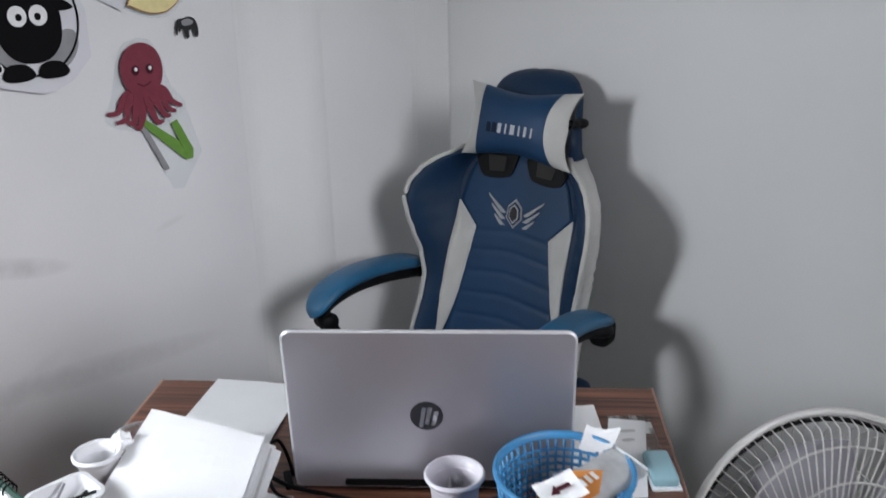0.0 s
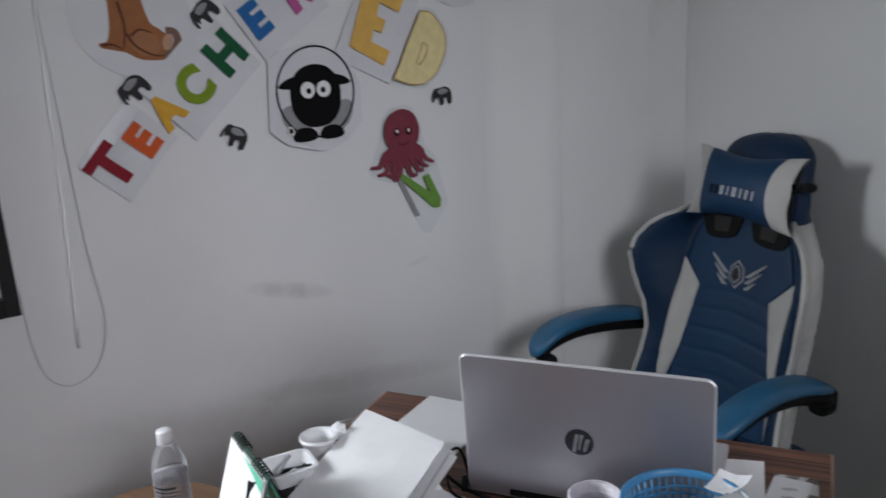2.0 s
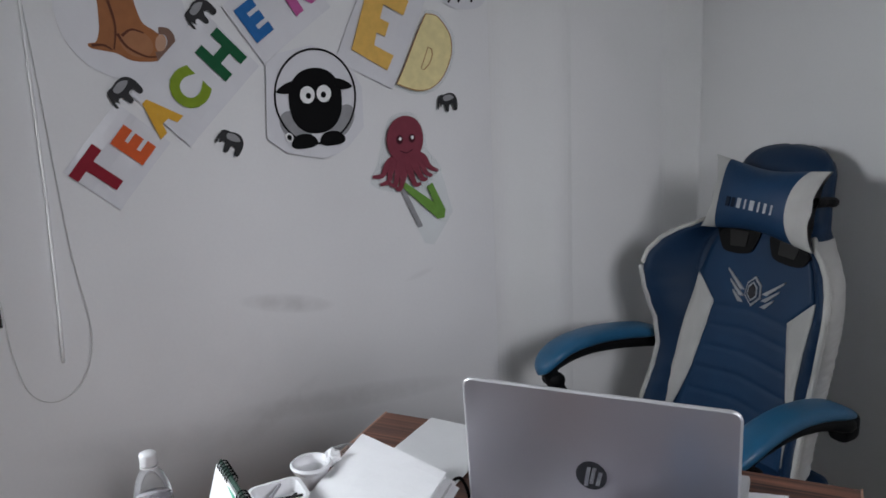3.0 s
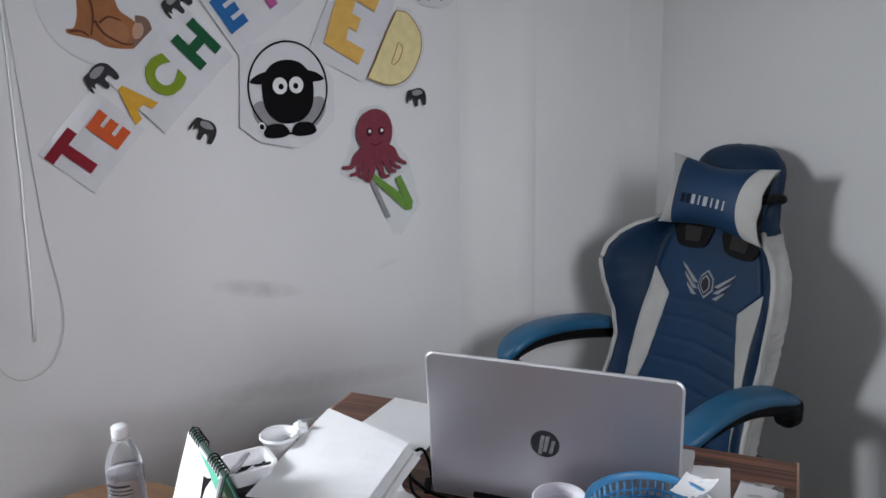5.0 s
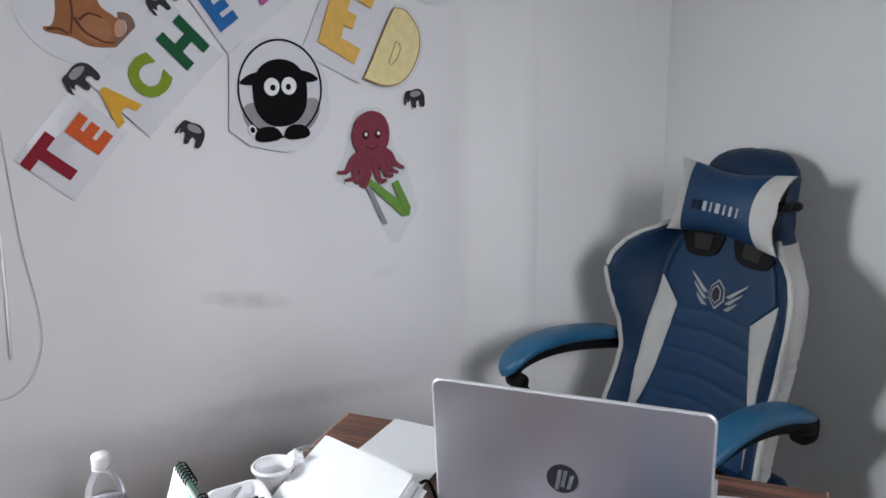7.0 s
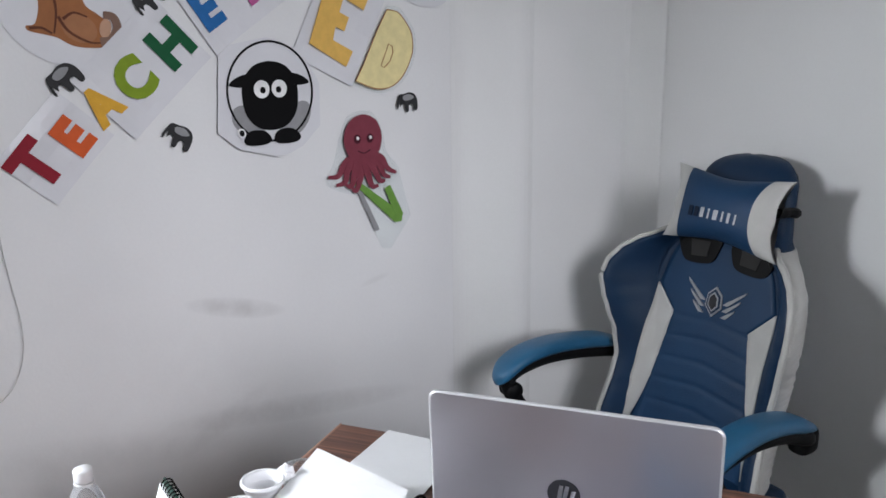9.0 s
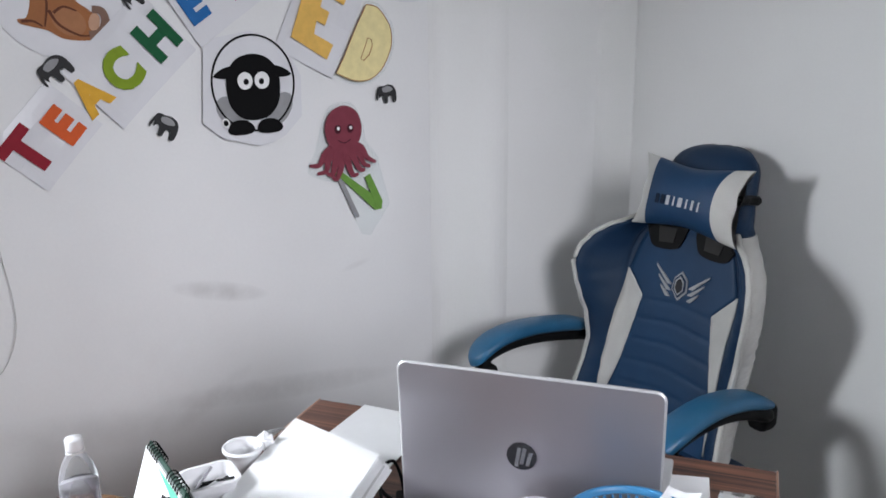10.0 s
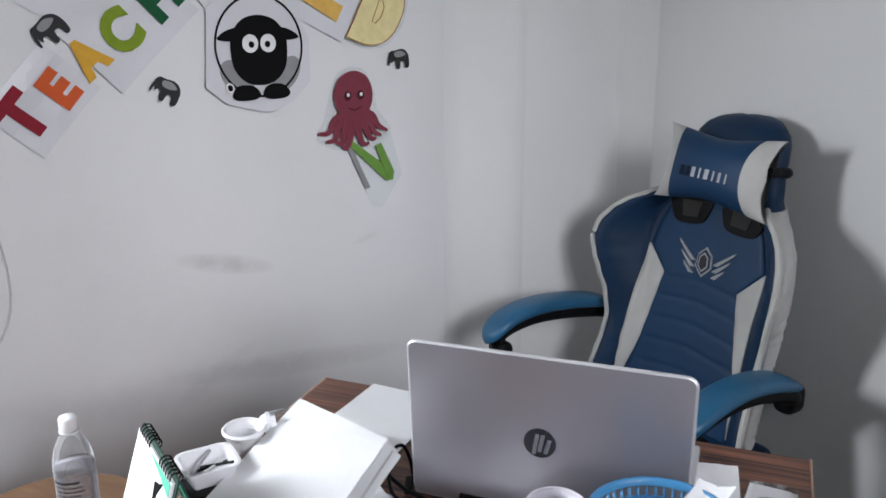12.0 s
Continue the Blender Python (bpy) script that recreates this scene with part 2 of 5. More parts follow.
def tube(points, radius, n=8, closed=False):
    """A round bar along points."""
    b = bmesh.new()
    pts = [Vector(p) for p in points]
    rings = []
    up = Vector((0.13, 0.27, 0.95))
    for i, p in enumerate(pts):
        a = pts[i - 1] if (i or closed) else p
        c = pts[(i + 1) % len(pts)] if (i + 1 < len(pts) or closed) else p
        d = (c - a).normalized()
        s = d.cross(up).normalized()
        u = s.cross(d)
        r = radius[i] if isinstance(radius, (list, tuple)) else radius
        rings.append([b.verts.new(p + r * (math.cos(k * 2 * math.pi / n) * s + math.sin(k * 2 * math.pi / n) * u)) for k in range(n)])
    pairs = list(zip(rings, rings[1:])) + ([(rings[-1], rings[0])] if closed else [])
    for p, q in pairs:
        for k in range(n):
            b.faces.new((p[k], p[(k + 1) % n], q[(k + 1) % n], q[k]))
    if not closed:
        b.faces.new(rings[0][::-1])
        b.faces.new(rings[-1])
    return b


def plate(outline, thick, bm=None):
    """A flat piece with the outline (x, y), from z 0 to thick."""
    b = bmesh.new()
    f = b.faces.new([b.verts.new((x, y, 0)) for x, y in outline])
    r = bmesh.ops.extrude_face_region(b, geom=[f])
    for v in r["geom"]:
        if isinstance(v, bmesh.types.BMVert):
            v.co.z += thick
    bmesh.ops.triangulate(b, faces=[g for g in b.faces if len(g.verts) > 4])
    if bm is None:
        return b
    join(bm, b)
    return bm


def oval(cx, cy, rx, ry, n=36, turn=0.0):
    c, s = math.cos(radians(turn)), math.sin(radians(turn))
    out = []
    for i in range(n):
        x, y = rx * math.cos(2 * math.pi * i / n), ry * math.sin(2 * math.pi * i / n)
        out.append((cx + x * c - y * s, cy + x * s + y * c))
    return out


def smooth_loop(points, n=6, closed=True):
    """A Catmull-Rom curve through the points."""
    out, k = [], len(points)
    for i in range(k if closed else k - 1):
        p = [Vector((*points[j % k], 0)[:3]) if closed else Vector((*points[max(0, min(k - 1, j))], 0)[:3]) for j in (i - 1, i, i + 1, i + 2)]
        for s in range(n):
            u = s / n
            v = 0.5 * (2 * p[1] + (p[2] - p[0]) * u + (2 * p[0] - 5 * p[1] + 4 * p[2] - p[3]) * u * u + (3 * p[1] - p[0] - 3 * p[2] + p[3]) * u ** 3)
            out.append(tuple(v[:len(points[0])]))
    if not closed:
        out.append(tuple(points[-1]))
    return out


def rounded(x0, x1, y0, y1, r, n=5):
    out = []
    for cx, cy, a0 in ((x1 - r, y1 - r, 0), (x0 + r, y1 - r, 90), (x0 + r, y0 + r, 180), (x1 - r, y0 + r, 270)):
        for i in range(n + 1):
            a = radians(a0 + 90 * i / n)
            out.append((cx + r * math.cos(a), cy + r * math.sin(a)))
    return out


def lerp_table(table, z):
    for (z0, v0), (z1, v1) in zip(table, table[1:]):
        if z <= z1:
            u = max(0.0, (z - z0) / (z1 - z0))
            u = u * u * (3 - 2 * u) * 0.5 + u * 0.5
            return v0 + (v1 - v0) * u
    return table[-1][1]


# ---------------------------------------------------------------- room
X1, Y0, Y1, H = 3.4, -3.4, 2.50, 2.80
T = 0.2


def structure(name, bm, mat, label):
    return solid(name, bm, mat, Matrix(), label, name.split("_")[0], kind="structure")


left = bmesh.new()
box(-T, 0, Y0 - T, WIN[0], 0, H, bm=left)
box(-T, 0, WIN[1], Y1 + T, 0, H, bm=left)
box(-T, 0, WIN[0], WIN[1], 0, WIN[2], bm=left)
box(-T, 0, WIN[0], WIN[1], WIN[3], H, bm=left)
structure("wall_left", left, PAINT_LEFT, "white painted plaster wall with faint grey scuffs and a window")
structure("wall_end", box(0, X1 + T, Y1, Y1 + T, 0, H), PAINT, "white painted plaster wall behind the desk chair")
side = bmesh.new()
box(X1, X1 + T, Y0 - T, WIN2[0], 0, H, bm=side)
box(X1, X1 + T, WIN2[1], Y1, 0, H, bm=side)
box(X1, X1 + T, WIN2[0], WIN2[1], 0, WIN2[2], bm=side)
box(X1, X1 + T, WIN2[0], WIN2[1], WIN2[3], H, bm=side)
structure("wall_right", side, PAINT_LOW_BOUNCE, "unseen wall with a window opening, dark grey to cut bounced light")
structure("wall_rear", box(0, X1, Y0 - T, Y0, 0, H), PAINT_LOW_BOUNCE, "unseen wall closing the room, dark grey to cut bounced light")
structure("ceiling", box(-T, X1 + T, Y0 - T, Y1 + T, H, H + 0.15), CEIL, "unseen ceiling, greyed to cut bounced light")
col = bmesh.new()
swell = [(0.0005 + 0.0975 * (3 * u * u - 2 * u ** 3), 1.97 + 0.20 * u) for u in [i / 16 for i in range(17)]]
swell += [(0.146, 2.295), (0.186, 2.400), (0.193, 2.417), (0.200, 2.429), (0.262, 2.497), (0.266, Y1 - 0.001), (-0.02, Y1 - 0.001), (-0.02, 1.97)]
join(col, plate(swell, H))
structure("column", col, PAINT, "white plastered column swelling softly out of the wall corner")
floor = structure("floor", box(-T, X1 + T, Y0 - T, Y1 + T, -0.12, -0.006), GROUT, "floor of dark brown tiles with dark joints")
structure("backdrop", plate([(-9, -3), (9, -3), (9, 8), (-9, 8)], 0.02), bpy.data.materials.new("garden"), "bright green trees and daylight outside the window")
garden = bpy.data.objects["backdrop"]
garden.matrix_world = pose(-5.0, 1.0, 0.0, 90, 0, 90)
gm = garden.data.materials[0]
gm.use_nodes = True
gn, gl = gm.node_tree.nodes, gm.node_tree.links
gb = gn["Principled BSDF"]
gco, g1, g2 = gn.new("ShaderNodeTexCoord"), gn.new("ShaderNodeTexNoise"), gn.new("ShaderNodeTexVoronoi")
g1.inputs["Scale"].default_value, g1.inputs["Detail"].default_value = 3.0, 9
g2.inputs["Scale"].default_value = 14
gl.new(gco.outputs["Object"], g1.inputs["Vector"])
gl.new(gco.outputs["Object"], g2.inputs["Vector"])
gmx = gn.new("ShaderNodeMath")
gmx.operation = "MULTIPLY_ADD"
gmx.inputs[1].default_value, gmx.inputs[2].default_value = 0.12, 0.0
gl.new(g2.outputs["Distance"], gmx.inputs[0])
gl.new(g1.outputs["Fac"], gmx.inputs[2])
grp = gn.new("ShaderNodeValToRGB")
grp.color_ramp.elements[0].position, grp.color_ramp.elements[1].position = 0.40, 0.66
grp.color_ramp.elements[0].color, grp.color_ramp.elements[1].color = (0.16, 0.28, 0.11, 1), (0.92, 1.0, 0.88, 1)
gl.new(gmx.outputs[0], grp.inputs["Fac"])
gl.new(grp.outputs[0], gb.inputs["Emission Color"])
gl.new(grp.outputs[0], gb.inputs["Base Color"])
gb.inputs["Emission Strength"].default_value = 2.0


def make_window(name, m, width, height, label):
    """A fixed black window: frame of four bars, middle bar, sill bead, two panes. Local x along the wall, z up, y outwards."""
    w = thing(name, m, label, "window", kind="structure")
    part("window_frame", box(0, 0.03, -0.01, 0.07, 0, height, 0.003), BLACK_FRAME, w)
    part("window_frame", box(width - 0.03, width, -0.01, 0.07, 0, height, 0.003), BLACK_FRAME, w)
    part("window_frame", box(0.03, width - 0.03, -0.01, 0.07, 0, 0.04, 0.003), BLACK_FRAME, w)
    part("window_frame", box(0.03, width - 0.03, -0.01, 0.07, height - 0.04, height, 0.003), BLACK_FRAME, w)
    part("window_frame", box(width / 2 - 0.03, width / 2 + 0.03, 0, 0.06, 0.04, height - 0.04, 0.003), BLACK_FRAME, w, "middle bar of the frame")
    for a, b in ((0.03, width / 2 - 0.03), (width / 2 + 0.03, width - 0.03)):
        p = part("pane", box(a, b, 0.03, 0.036, 0.04, height - 0.04), GLASS, w)
        p.visible_shadow = False
        part("window_sill", box(a, b, 0.012, 0.028, 0.04, 0.052, 0.002), WHITE_PLASTIC, w, "white bead along the pane")
    return w


make_window("window_1", pose(0, WIN[0], WIN[2], 0, 0, 90), WIN[1] - WIN[0], WIN[3] - WIN[2], "black framed window with green trees outside")
make_window("window_2", pose(X1, WIN2[1], WIN2[2], 0, 0, -90), WIN2[1] - WIN2[0], WIN2[3] - WIN2[2], "black framed window in the side wall")


# ---------------------------------------------------------------- desk, in its own frame
DESK = pose(1.6177, 0, 0, 0, 0, 31.42)


def on_desk(x, y, z=0.75, turn=0.0):
    return DESK @ pose(x, y, z, 0, 0, turn)


def make_desk():
    d = thing("desk", DESK, "dark red-brown wood-grain laminate desk with pale edges", "desk")
    x0, x1, y0, y1 = -0.29, 0.556, 1.00, 1.75
    part("desktop", box(x0 + 0.003, x1 - 0.003, y0 + 0.003, y1 - 0.003, 0.725, 0.75, 0.002), DESK_WOOD, d)
    part("edge_band", box(x1 - 0.0025, x1 + 0.0005, y0, y1, 0.7255, 0.7495), EDGE_BAND, d, "pale edge strip")
    part("edge_band", box(x0 - 0.0005, x0 + 0.0025, y0, y1, 0.7255, 0.7495), EDGE_BAND, d, "pale edge strip")
    part("side_panel", box(x0 + 0.03, x0 + 0.05, y0 + 0.04, y1 - 0.04, 0, 0.725), DESK_WOOD, d)
    part("side_panel", box(x1 - 0.05, x1 - 0.03, y0 + 0.04, y1 - 0.04, 0, 0.725), DESK_WOOD, d)
    part("back_panel", box(x0 + 0.05, x1 - 0.05, y0 + 0.1, y0 + 0.118, 0.3, 0.725), DESK_WOOD, d)


make_desk()


def make_laptop():
    m = on_desk(0.212, 1.447, 0.75, 1.2)
    lap = thing("laptop", m, "silver laptop standing open with its lid towards the room", "laptop")
    base = part("base", box(-0.188, 0.188, 0.0, 0.246, 0.004, 0.02, 0.005, 3), ALU_EDGE, lap)
    part("keyboard", box(-0.15, 0.15, 0.05, 0.15, 0.0202, 0.0212), BLACK, base)
    part("trackpad", box(-0.055, 0.055, 0.16, 0.23, 0.0202, 0.0208), ALU, base)
    for x in (-0.15, 0.15):
        for y in (0.03, 0.22):
            part("rubber_foot", box(x - 0.012, x + 0.012, y - 0.006, y + 0.006, 0, 0.0045), BLACK, base)
    part("hinge", box(-0.12, 0.12, -0.006, 0.01, 0.010, 0.026, 0.004), BLACK, lap, "black hinge bar")
    lid = part("lid", plate(rounded(-0.184, 0.184, 0, 0.235, 0.011), 0.007), ALU, lap)
    lid.matrix_local = pose(0, 0.002, 0.012, 90 + 4.0, 0, 0)
    rim = part("lid_rim", tube([(x, y, 0.0035) for x, y in rounded(-0.184, 0.184, 0, 0.235, 0.011)], 0.0036, 8, True), ALU_EDGE, lid, "bright lid edge")
    screen = part("screen", box(-0.178, 0.178, 0.02, 0.228, -0.0012, -0.0002), BLACK, lid)
    badge = part("badge", plate(oval(0, 0, 0.0215, 0.0215, 40), 0.0012), BADGE_DARK, lid, "round dark mirror badge")
    badge.matrix_local = pose(-0.004, 0.114, 0.0072)
    for k, (dx, h, s0) in enumerate(((-0.0085, 0.017, 0.0), (-0.001, 0.0145, 0.002), (0.0075, 0.012, -0.002))):
        part("mark", plate([(dx - 0.002, s0 - h), (dx + 0.0035, s0 - h), (dx + 0.0085, s0 + h * 0.8), (dx + 0.003, s0 + h * 0.8)], 0.0006), CHROME, badge, "bright slanted mark").location.z = 0.0013


make_laptop()


def sheet(name, outline, m, mat, label, curl=0.0, thick=0.0006, category="paper", cells=10):
    """A sheet of paper: a grid cut to a quadrilateral a, b, c, d, with a light curl."""
    bm = bmesh.new()
    a, b, c, d = [Vector((*p, 0)[:3]) for p in outline]
    g = [[bm.verts.new(a.lerp(b, i / cells).lerp(d.lerp(c, i / cells), j / cells) +
                       Vector((0, 0, curl * ((i / cells - 0.5) ** 2 + 0.6 * (j / cells - 0.4) ** 2) * 2 + 0.0012 * noise.noise(Vector((i * 0.5, j * 0.5, len(label))))))) for i in range(cells + 1)]
         for j in range(cells + 1)]
    for j in range(cells):
        for i in range(cells):
            bm.faces.new((g[j][i], g[j][i + 1], g[j + 1][i + 1], g[j + 1][i]))
    geo = bmesh.ops.extrude_face_region(bm, geom=bm.faces[:])
    for v in geo["geom"]:
        if isinstance(v, bmesh.types.BMVert):
            v.co.z += thick
    return solid(name, bm, mat, m, label, category, smooth=False)


# ---------------------------------------------------------------- gaming chair; local x to its right, y to the wall, z up
CHAIR = pose(0.586, 2.328, 0, 0, 0, -4)
# the backrest by height: half width at the front of the wings, how far the wings come forward, half width at the rear
WIDTH = [(0.4, 0.258), (0.49, 0.252), (0.535, 0.247), (0.585, 0.242), (0.635, 0.241), (0.7, 0.252), (0.757, 0.267), (0.8, 0.278), (0.845, 0.285), (0.885, 0.278), (0.92, 0.257), (0.945, 0.228), (0.965, 0.187), (0.985, 0.155), (1.01, 0.144), (1.05, 0.138), (1.1, 0.131), (1.125, 0.125), (1.145, 0.112), (1.158, 0.093), (1.166, 0.063), (1.169, 0.033)]
WING = [(0.4, 0.069), (0.49, 0.066), (0.585, 0.054), (0.635, 0.05), (0.7, 0.062), (0.757, 0.086), (0.8, 0.102), (0.845, 0.114), (0.885, 0.11), (0.92, 0.094), (0.945, 0.074), (0.965, 0.052), (0.985, 0.02), (1.01, 0.0), (1.2, 0.0)]
REAR = [(0.40, 0.198), (0.50, 0.200), (0.60, 0.208), (0.70, 0.212), (0.77, 0.214), (0.83, 0.212), (0.885, 0.202), (0.93, 0.180), (0.96, 0.160), (0.99, 0.138), (1.05, 0.122), (1.10, 0.112), (1.125, 0.102), (1.145, 0.084), (1.158, 0.060), (1.166, 0.032), (1.169, 0.010)]


def lean(z):
    return 0.20 * (z - 0.86) + max(0.0, z - 0.95) * 0.22


def back_front(u, z):
    """Depth of the backrest's front: a flat quilted middle, wings that come forward, a rounded head."""
    h, d = lerp_table(WIDTH, z), lerp_table(WING, z)
    start, peak = 0.62 * h, max(h - 0.016, 0.004)
    e = min(1.0, max(0.0, (abs(u) - start) / max(0.001, peak - start)))
    y = lean(z) - d * math.sin(e * math.pi / 2) ** 1.35
    if abs(u) > peak:
        y += 0.018 * ((abs(u) - peak) / 0.016) ** 2 * min(1, d / 0.05)
    if abs(u) < 0.15 and z < 0.80:
        y += sum(0.0016 * math.exp(-((z + 0.12 * abs(u) - k) / 0.006) ** 2) for k in (0.775, 0.725, 0.668, 0.610, 0.550))
    fold = e * (1 - e) * 4
    y += 0.0014 * fold * math.sin(z * 75 + 14 * abs(u) + 3 * math.sin(z * 23))
    up = min(1.0, max(0.0, (z - 0.97) / 0.05))
    y -= 0.034 * math.sqrt(max(0.0, 1 - (u / max(h, 0.01)) ** 2)) * up
    return y + 0.03 * max(0, (z - 1.12) / 0.05) ** 3


def patch(outline_rows, lift, cols=8):
    """A thin cover on the backrest between rows of (z, u from, u to)."""
    bm = bmesh.new()
    g = []
    for z, u0, u1 in outline_rows:
        g.append([bm.verts.new((u0 + (u1 - u0) * i / cols, back_front(u0 + (u1 - u0) * i / cols, z) - lift, z)) for i in range(cols + 1)])
    for p, q in zip(g, g[1:]):
        for i in range(cols):
            bm.faces.new((p[i], p[i + 1], q[i + 1], q[i]))
    geo = bmesh.ops.extrude_face_region(bm, geom=bm.faces[:])
    for v in geo["geom"]:
        if isinstance(v, bmesh.types.BMVert):
            v.co.y += lift * 1.6
    return bm


def rows_between(edges, n=14):
    """edges: (z, u from, u to) corner rows, filled in evenly."""
    out = []
    for (z0, a0, b0), (z1, a1, b1) in zip(edges, edges[1:]):
        k = max(1, round(n * abs(z1 - z0) / abs(edges[-1][0] - edges[0][0])))
        out += [(z0 + (z1 - z0) * i / k, a0 + (a1 - a0) * i / k, b0 + (b1 - b0) * i / k) for i in range(k)]
    return out + [edges[-1]]


def on_back(points, lift):
    """A small flat piece sewn on the backrest: outline points (u, z)."""
    bm = bmesh.new()
    f = bm.faces.new([bm.verts.new((u, back_front(u, z) - lift, z)) for u, z in points])
    r = bmesh.ops.extrude_face_region(bm, geom=[f])
    for v in r["geom"]:
        if isinstance(v, bmesh.types.BMVert):
            v.co.y += lift * 0.8
    bmesh.ops.triangulate(bm, faces=[g for g in bm.faces if len(g.verts) > 4])
    return bm


def make_chair():
    ch = thing("gaming_chair", CHAIR, "blue and white leather gaming chair with curved blue armrests", "chair")
    # backrest shell
    bm = bmesh.new()
    zs = [0.40 + 0.008 * i for i in range(94)] + [1.150, 1.156, 1.161, 1.165, 1.1675, 1.169]
    rings = []
    for z in zs:
        h, hb = lerp_table(WIDTH, z), lerp_table(REAR, z)
        ring = [(h * k / 22, back_front(h * k / 22, z)) for k in range(-22, 23)]
        edge, back = back_front(h, z), lean(z) + (0.062 if z < 1.1 else 0.062 - 0.03 * ((z - 1.1) / 0.069) ** 2)
        half_side = [(h * 0.75 + hb * 0.25 + 0.004, edge * 0.7 + (back - 0.02) * 0.3), (h * 0.3 + hb * 0.7 + 0.003, edge * 0.3 + (back - 0.02) * 0.7), (hb, back - 0.016), (hb * 0.93, back - 0.003), (hb * 0.8, back)]
        ring += half_side + [(0, back)] + [(-u, y) for u, y in half_side[::-1]]
        rings.append([bm.verts.new((u, y, z)) for u, y in ring])
    for p, q in zip(rings, rings[1:]):
        for i in range(len(p)):
            bm.faces.new((p[i], p[(i + 1) % len(p)], q[(i + 1) % len(q)], q[i]))
    bm.faces.new(rings[0][::-1])
    bm.faces.new(rings[-1])
    back = part("backrest", bm, LEATHER_DARK, ch, "blue leather winged backrest", True)
    # brighter middle panel
    part("middle_panel", patch(rows_between([(0.41, -0.165, 0.165), (0.47, -0.172, 0.172), (0.775, -0.114, 0.114), (0.832, -0.172, 0.172), (0.90, -0.152, 0.152), (0.95, -0.128, 0.128), (0.985, -0.112, 0.112)], 120), 0.0025, 24), LEATHER, back, "blue quilted middle panel", True)
    for s in (-1, 1):
        # white wedge strips
        rows = [(z, *sorted((s * u0, s * u1))) for z, u0, u1 in ((0.455, 0.182, 0.186), (0.60, 0.145, 0.184), (0.70, 0.125, 0.180), (0.772, 0.112, 0.177), (0.832, 0.172, 0.175))]
        part("strip", patch(rows_between(rows, 40), 0.0045, 6), WHITE_LEATHER, back, "white leather wedge strip", True)
        # white outer side
        bm = bmesh.new()
        prev = None
        for i in range(150):
            z = 0.405 + 0.572 * i / 149
            h, hb = lerp_table(WIDTH, z), lerp_table(REAR, z)
            crease = 0.0032 * math.sin(z * 300 + 2.5 * math.sin(z * 47)) * (1 if z < 0.79 else max(0.15, 1 - (z - 0.79) / 0.05))
            edge, rear = back_front(h, z), lean(z) + 0.042
            row = [bm.verts.new((s * (h - 0.012), back_front(h - 0.012, z) - 0.003, z)), bm.verts.new((s * (h - 0.008), back_front(h - 0.008, z) - 0.005, z)), bm.verts.new((s * (h + 0.003), edge - 0.002, z))]
            for k, w in enumerate((0.2, 0.4, 0.6, 0.8, 1.0)):
                row.append(bm.verts.new((s * (h * (1 - w) + hb * w + 0.009 * math.sin(math.pi * w) + 0.005 + crease * math.sin(math.pi * (w * 0.9 + 0.1))), edge * (1 - w) + rear * w, z + 0.004 * math.sin(z * 60) * w)))
            if prev:
                for k in range(len(row) - 1):
                    bm.faces.new((prev[k], prev[k + 1], row[k + 1], row[k]))
            prev = row
        part("side_band", bm, WHITE_LEATHER, back, "white leather side band, creased", True)
        line = [0.405 + 0.575 * i / 70 for i in range(71)]
        part("piping", tube([(s * (lerp_table(WIDTH, z) - 0.008), back_front(lerp_table(WIDTH, z) - 0.008, z) - 0.003, z) for z in line], 0.0072, 8), WHITE_LEATHER, back, "white piping", True)
        seam = [(z, 0.64 * lerp_table(WIDTH, z)) for z in [0.84 + 0.13 * i / 20 for i in range(21)]]
        part("seam", tube([(s * u, back_front(u, z) - 0.001, z) for z, u in seam], 0.0014, 5), LEATHER_DARK, back, "stitched seam")
        # belt openings
        loop = smooth_loop([(0.018, 0.972), (0.023, 0.932), (0.042, 0.910), (0.098, 0.904), (0.124, 0.917), (0.140, 0.966), (0.080, 0.978)], 4)
        part("belt_opening", on_back([(s * u + 0.010, z) for u, z in loop][::s], 0.008), BLACK, back, "black plastic belt opening")
        # no hole: a dark patch stands for the dim wall seen through
        inner = [(0.048, 0.925), (0.094, 0.921), (0.104, 0.960), (0.046, 0.962)]
        part("gap_patch", on_back([(s * u + 0.010, z) for u, z in inner][::s], 0.011), material("belt_gap_dark", (0.030, 0.029, 0.028), 0.9), back)

    # sewn emblem: plain wings and a lozenge
    def sewn(points, lift):
        return on_back([(u * 0.85 + 0.004, 0.823 + (z - 0.84) * 0.82) for u, z in points], lift)
    em = part("emblem", sewn([(-0.028, 0.825), (0, 0.795), (0.028, 0.825), (0.024, 0.862), (0, 0.885), (-0.024, 0.862)], 0.006), SILVER_THREAD, back, "silver winged emblem")
    part("emblem_core", sewn([(-0.023, 0.827), (0, 0.803), (0.023, 0.827), (0.020, 0.859), (0, 0.878), (-0.020, 0.859)], 0.0080), LEATHER_DARK, em)
    part("emblem_line", sewn([(-0.017, 0.829), (0, 0.811), (0.017, 0.829), (0.015, 0.856), (0, 0.870), (-0.015, 0.856)], 0.0092), SILVER_THREAD, em)
    part("emblem_dot", sewn([(-0.013, 0.831), (0, 0.817), (0.013, 0.831), (0.011, 0.853), (0, 0.864), (-0.011, 0.853)], 0.0104), BADGE_DARK, em)
    for s in (-1, 1):
        for k in range(3):
            a, z0 = 0.031, 0.838 - 0.019 * k
            ln, up = 0.066 - 0.014 * k, 0.044 - 0.011 * k
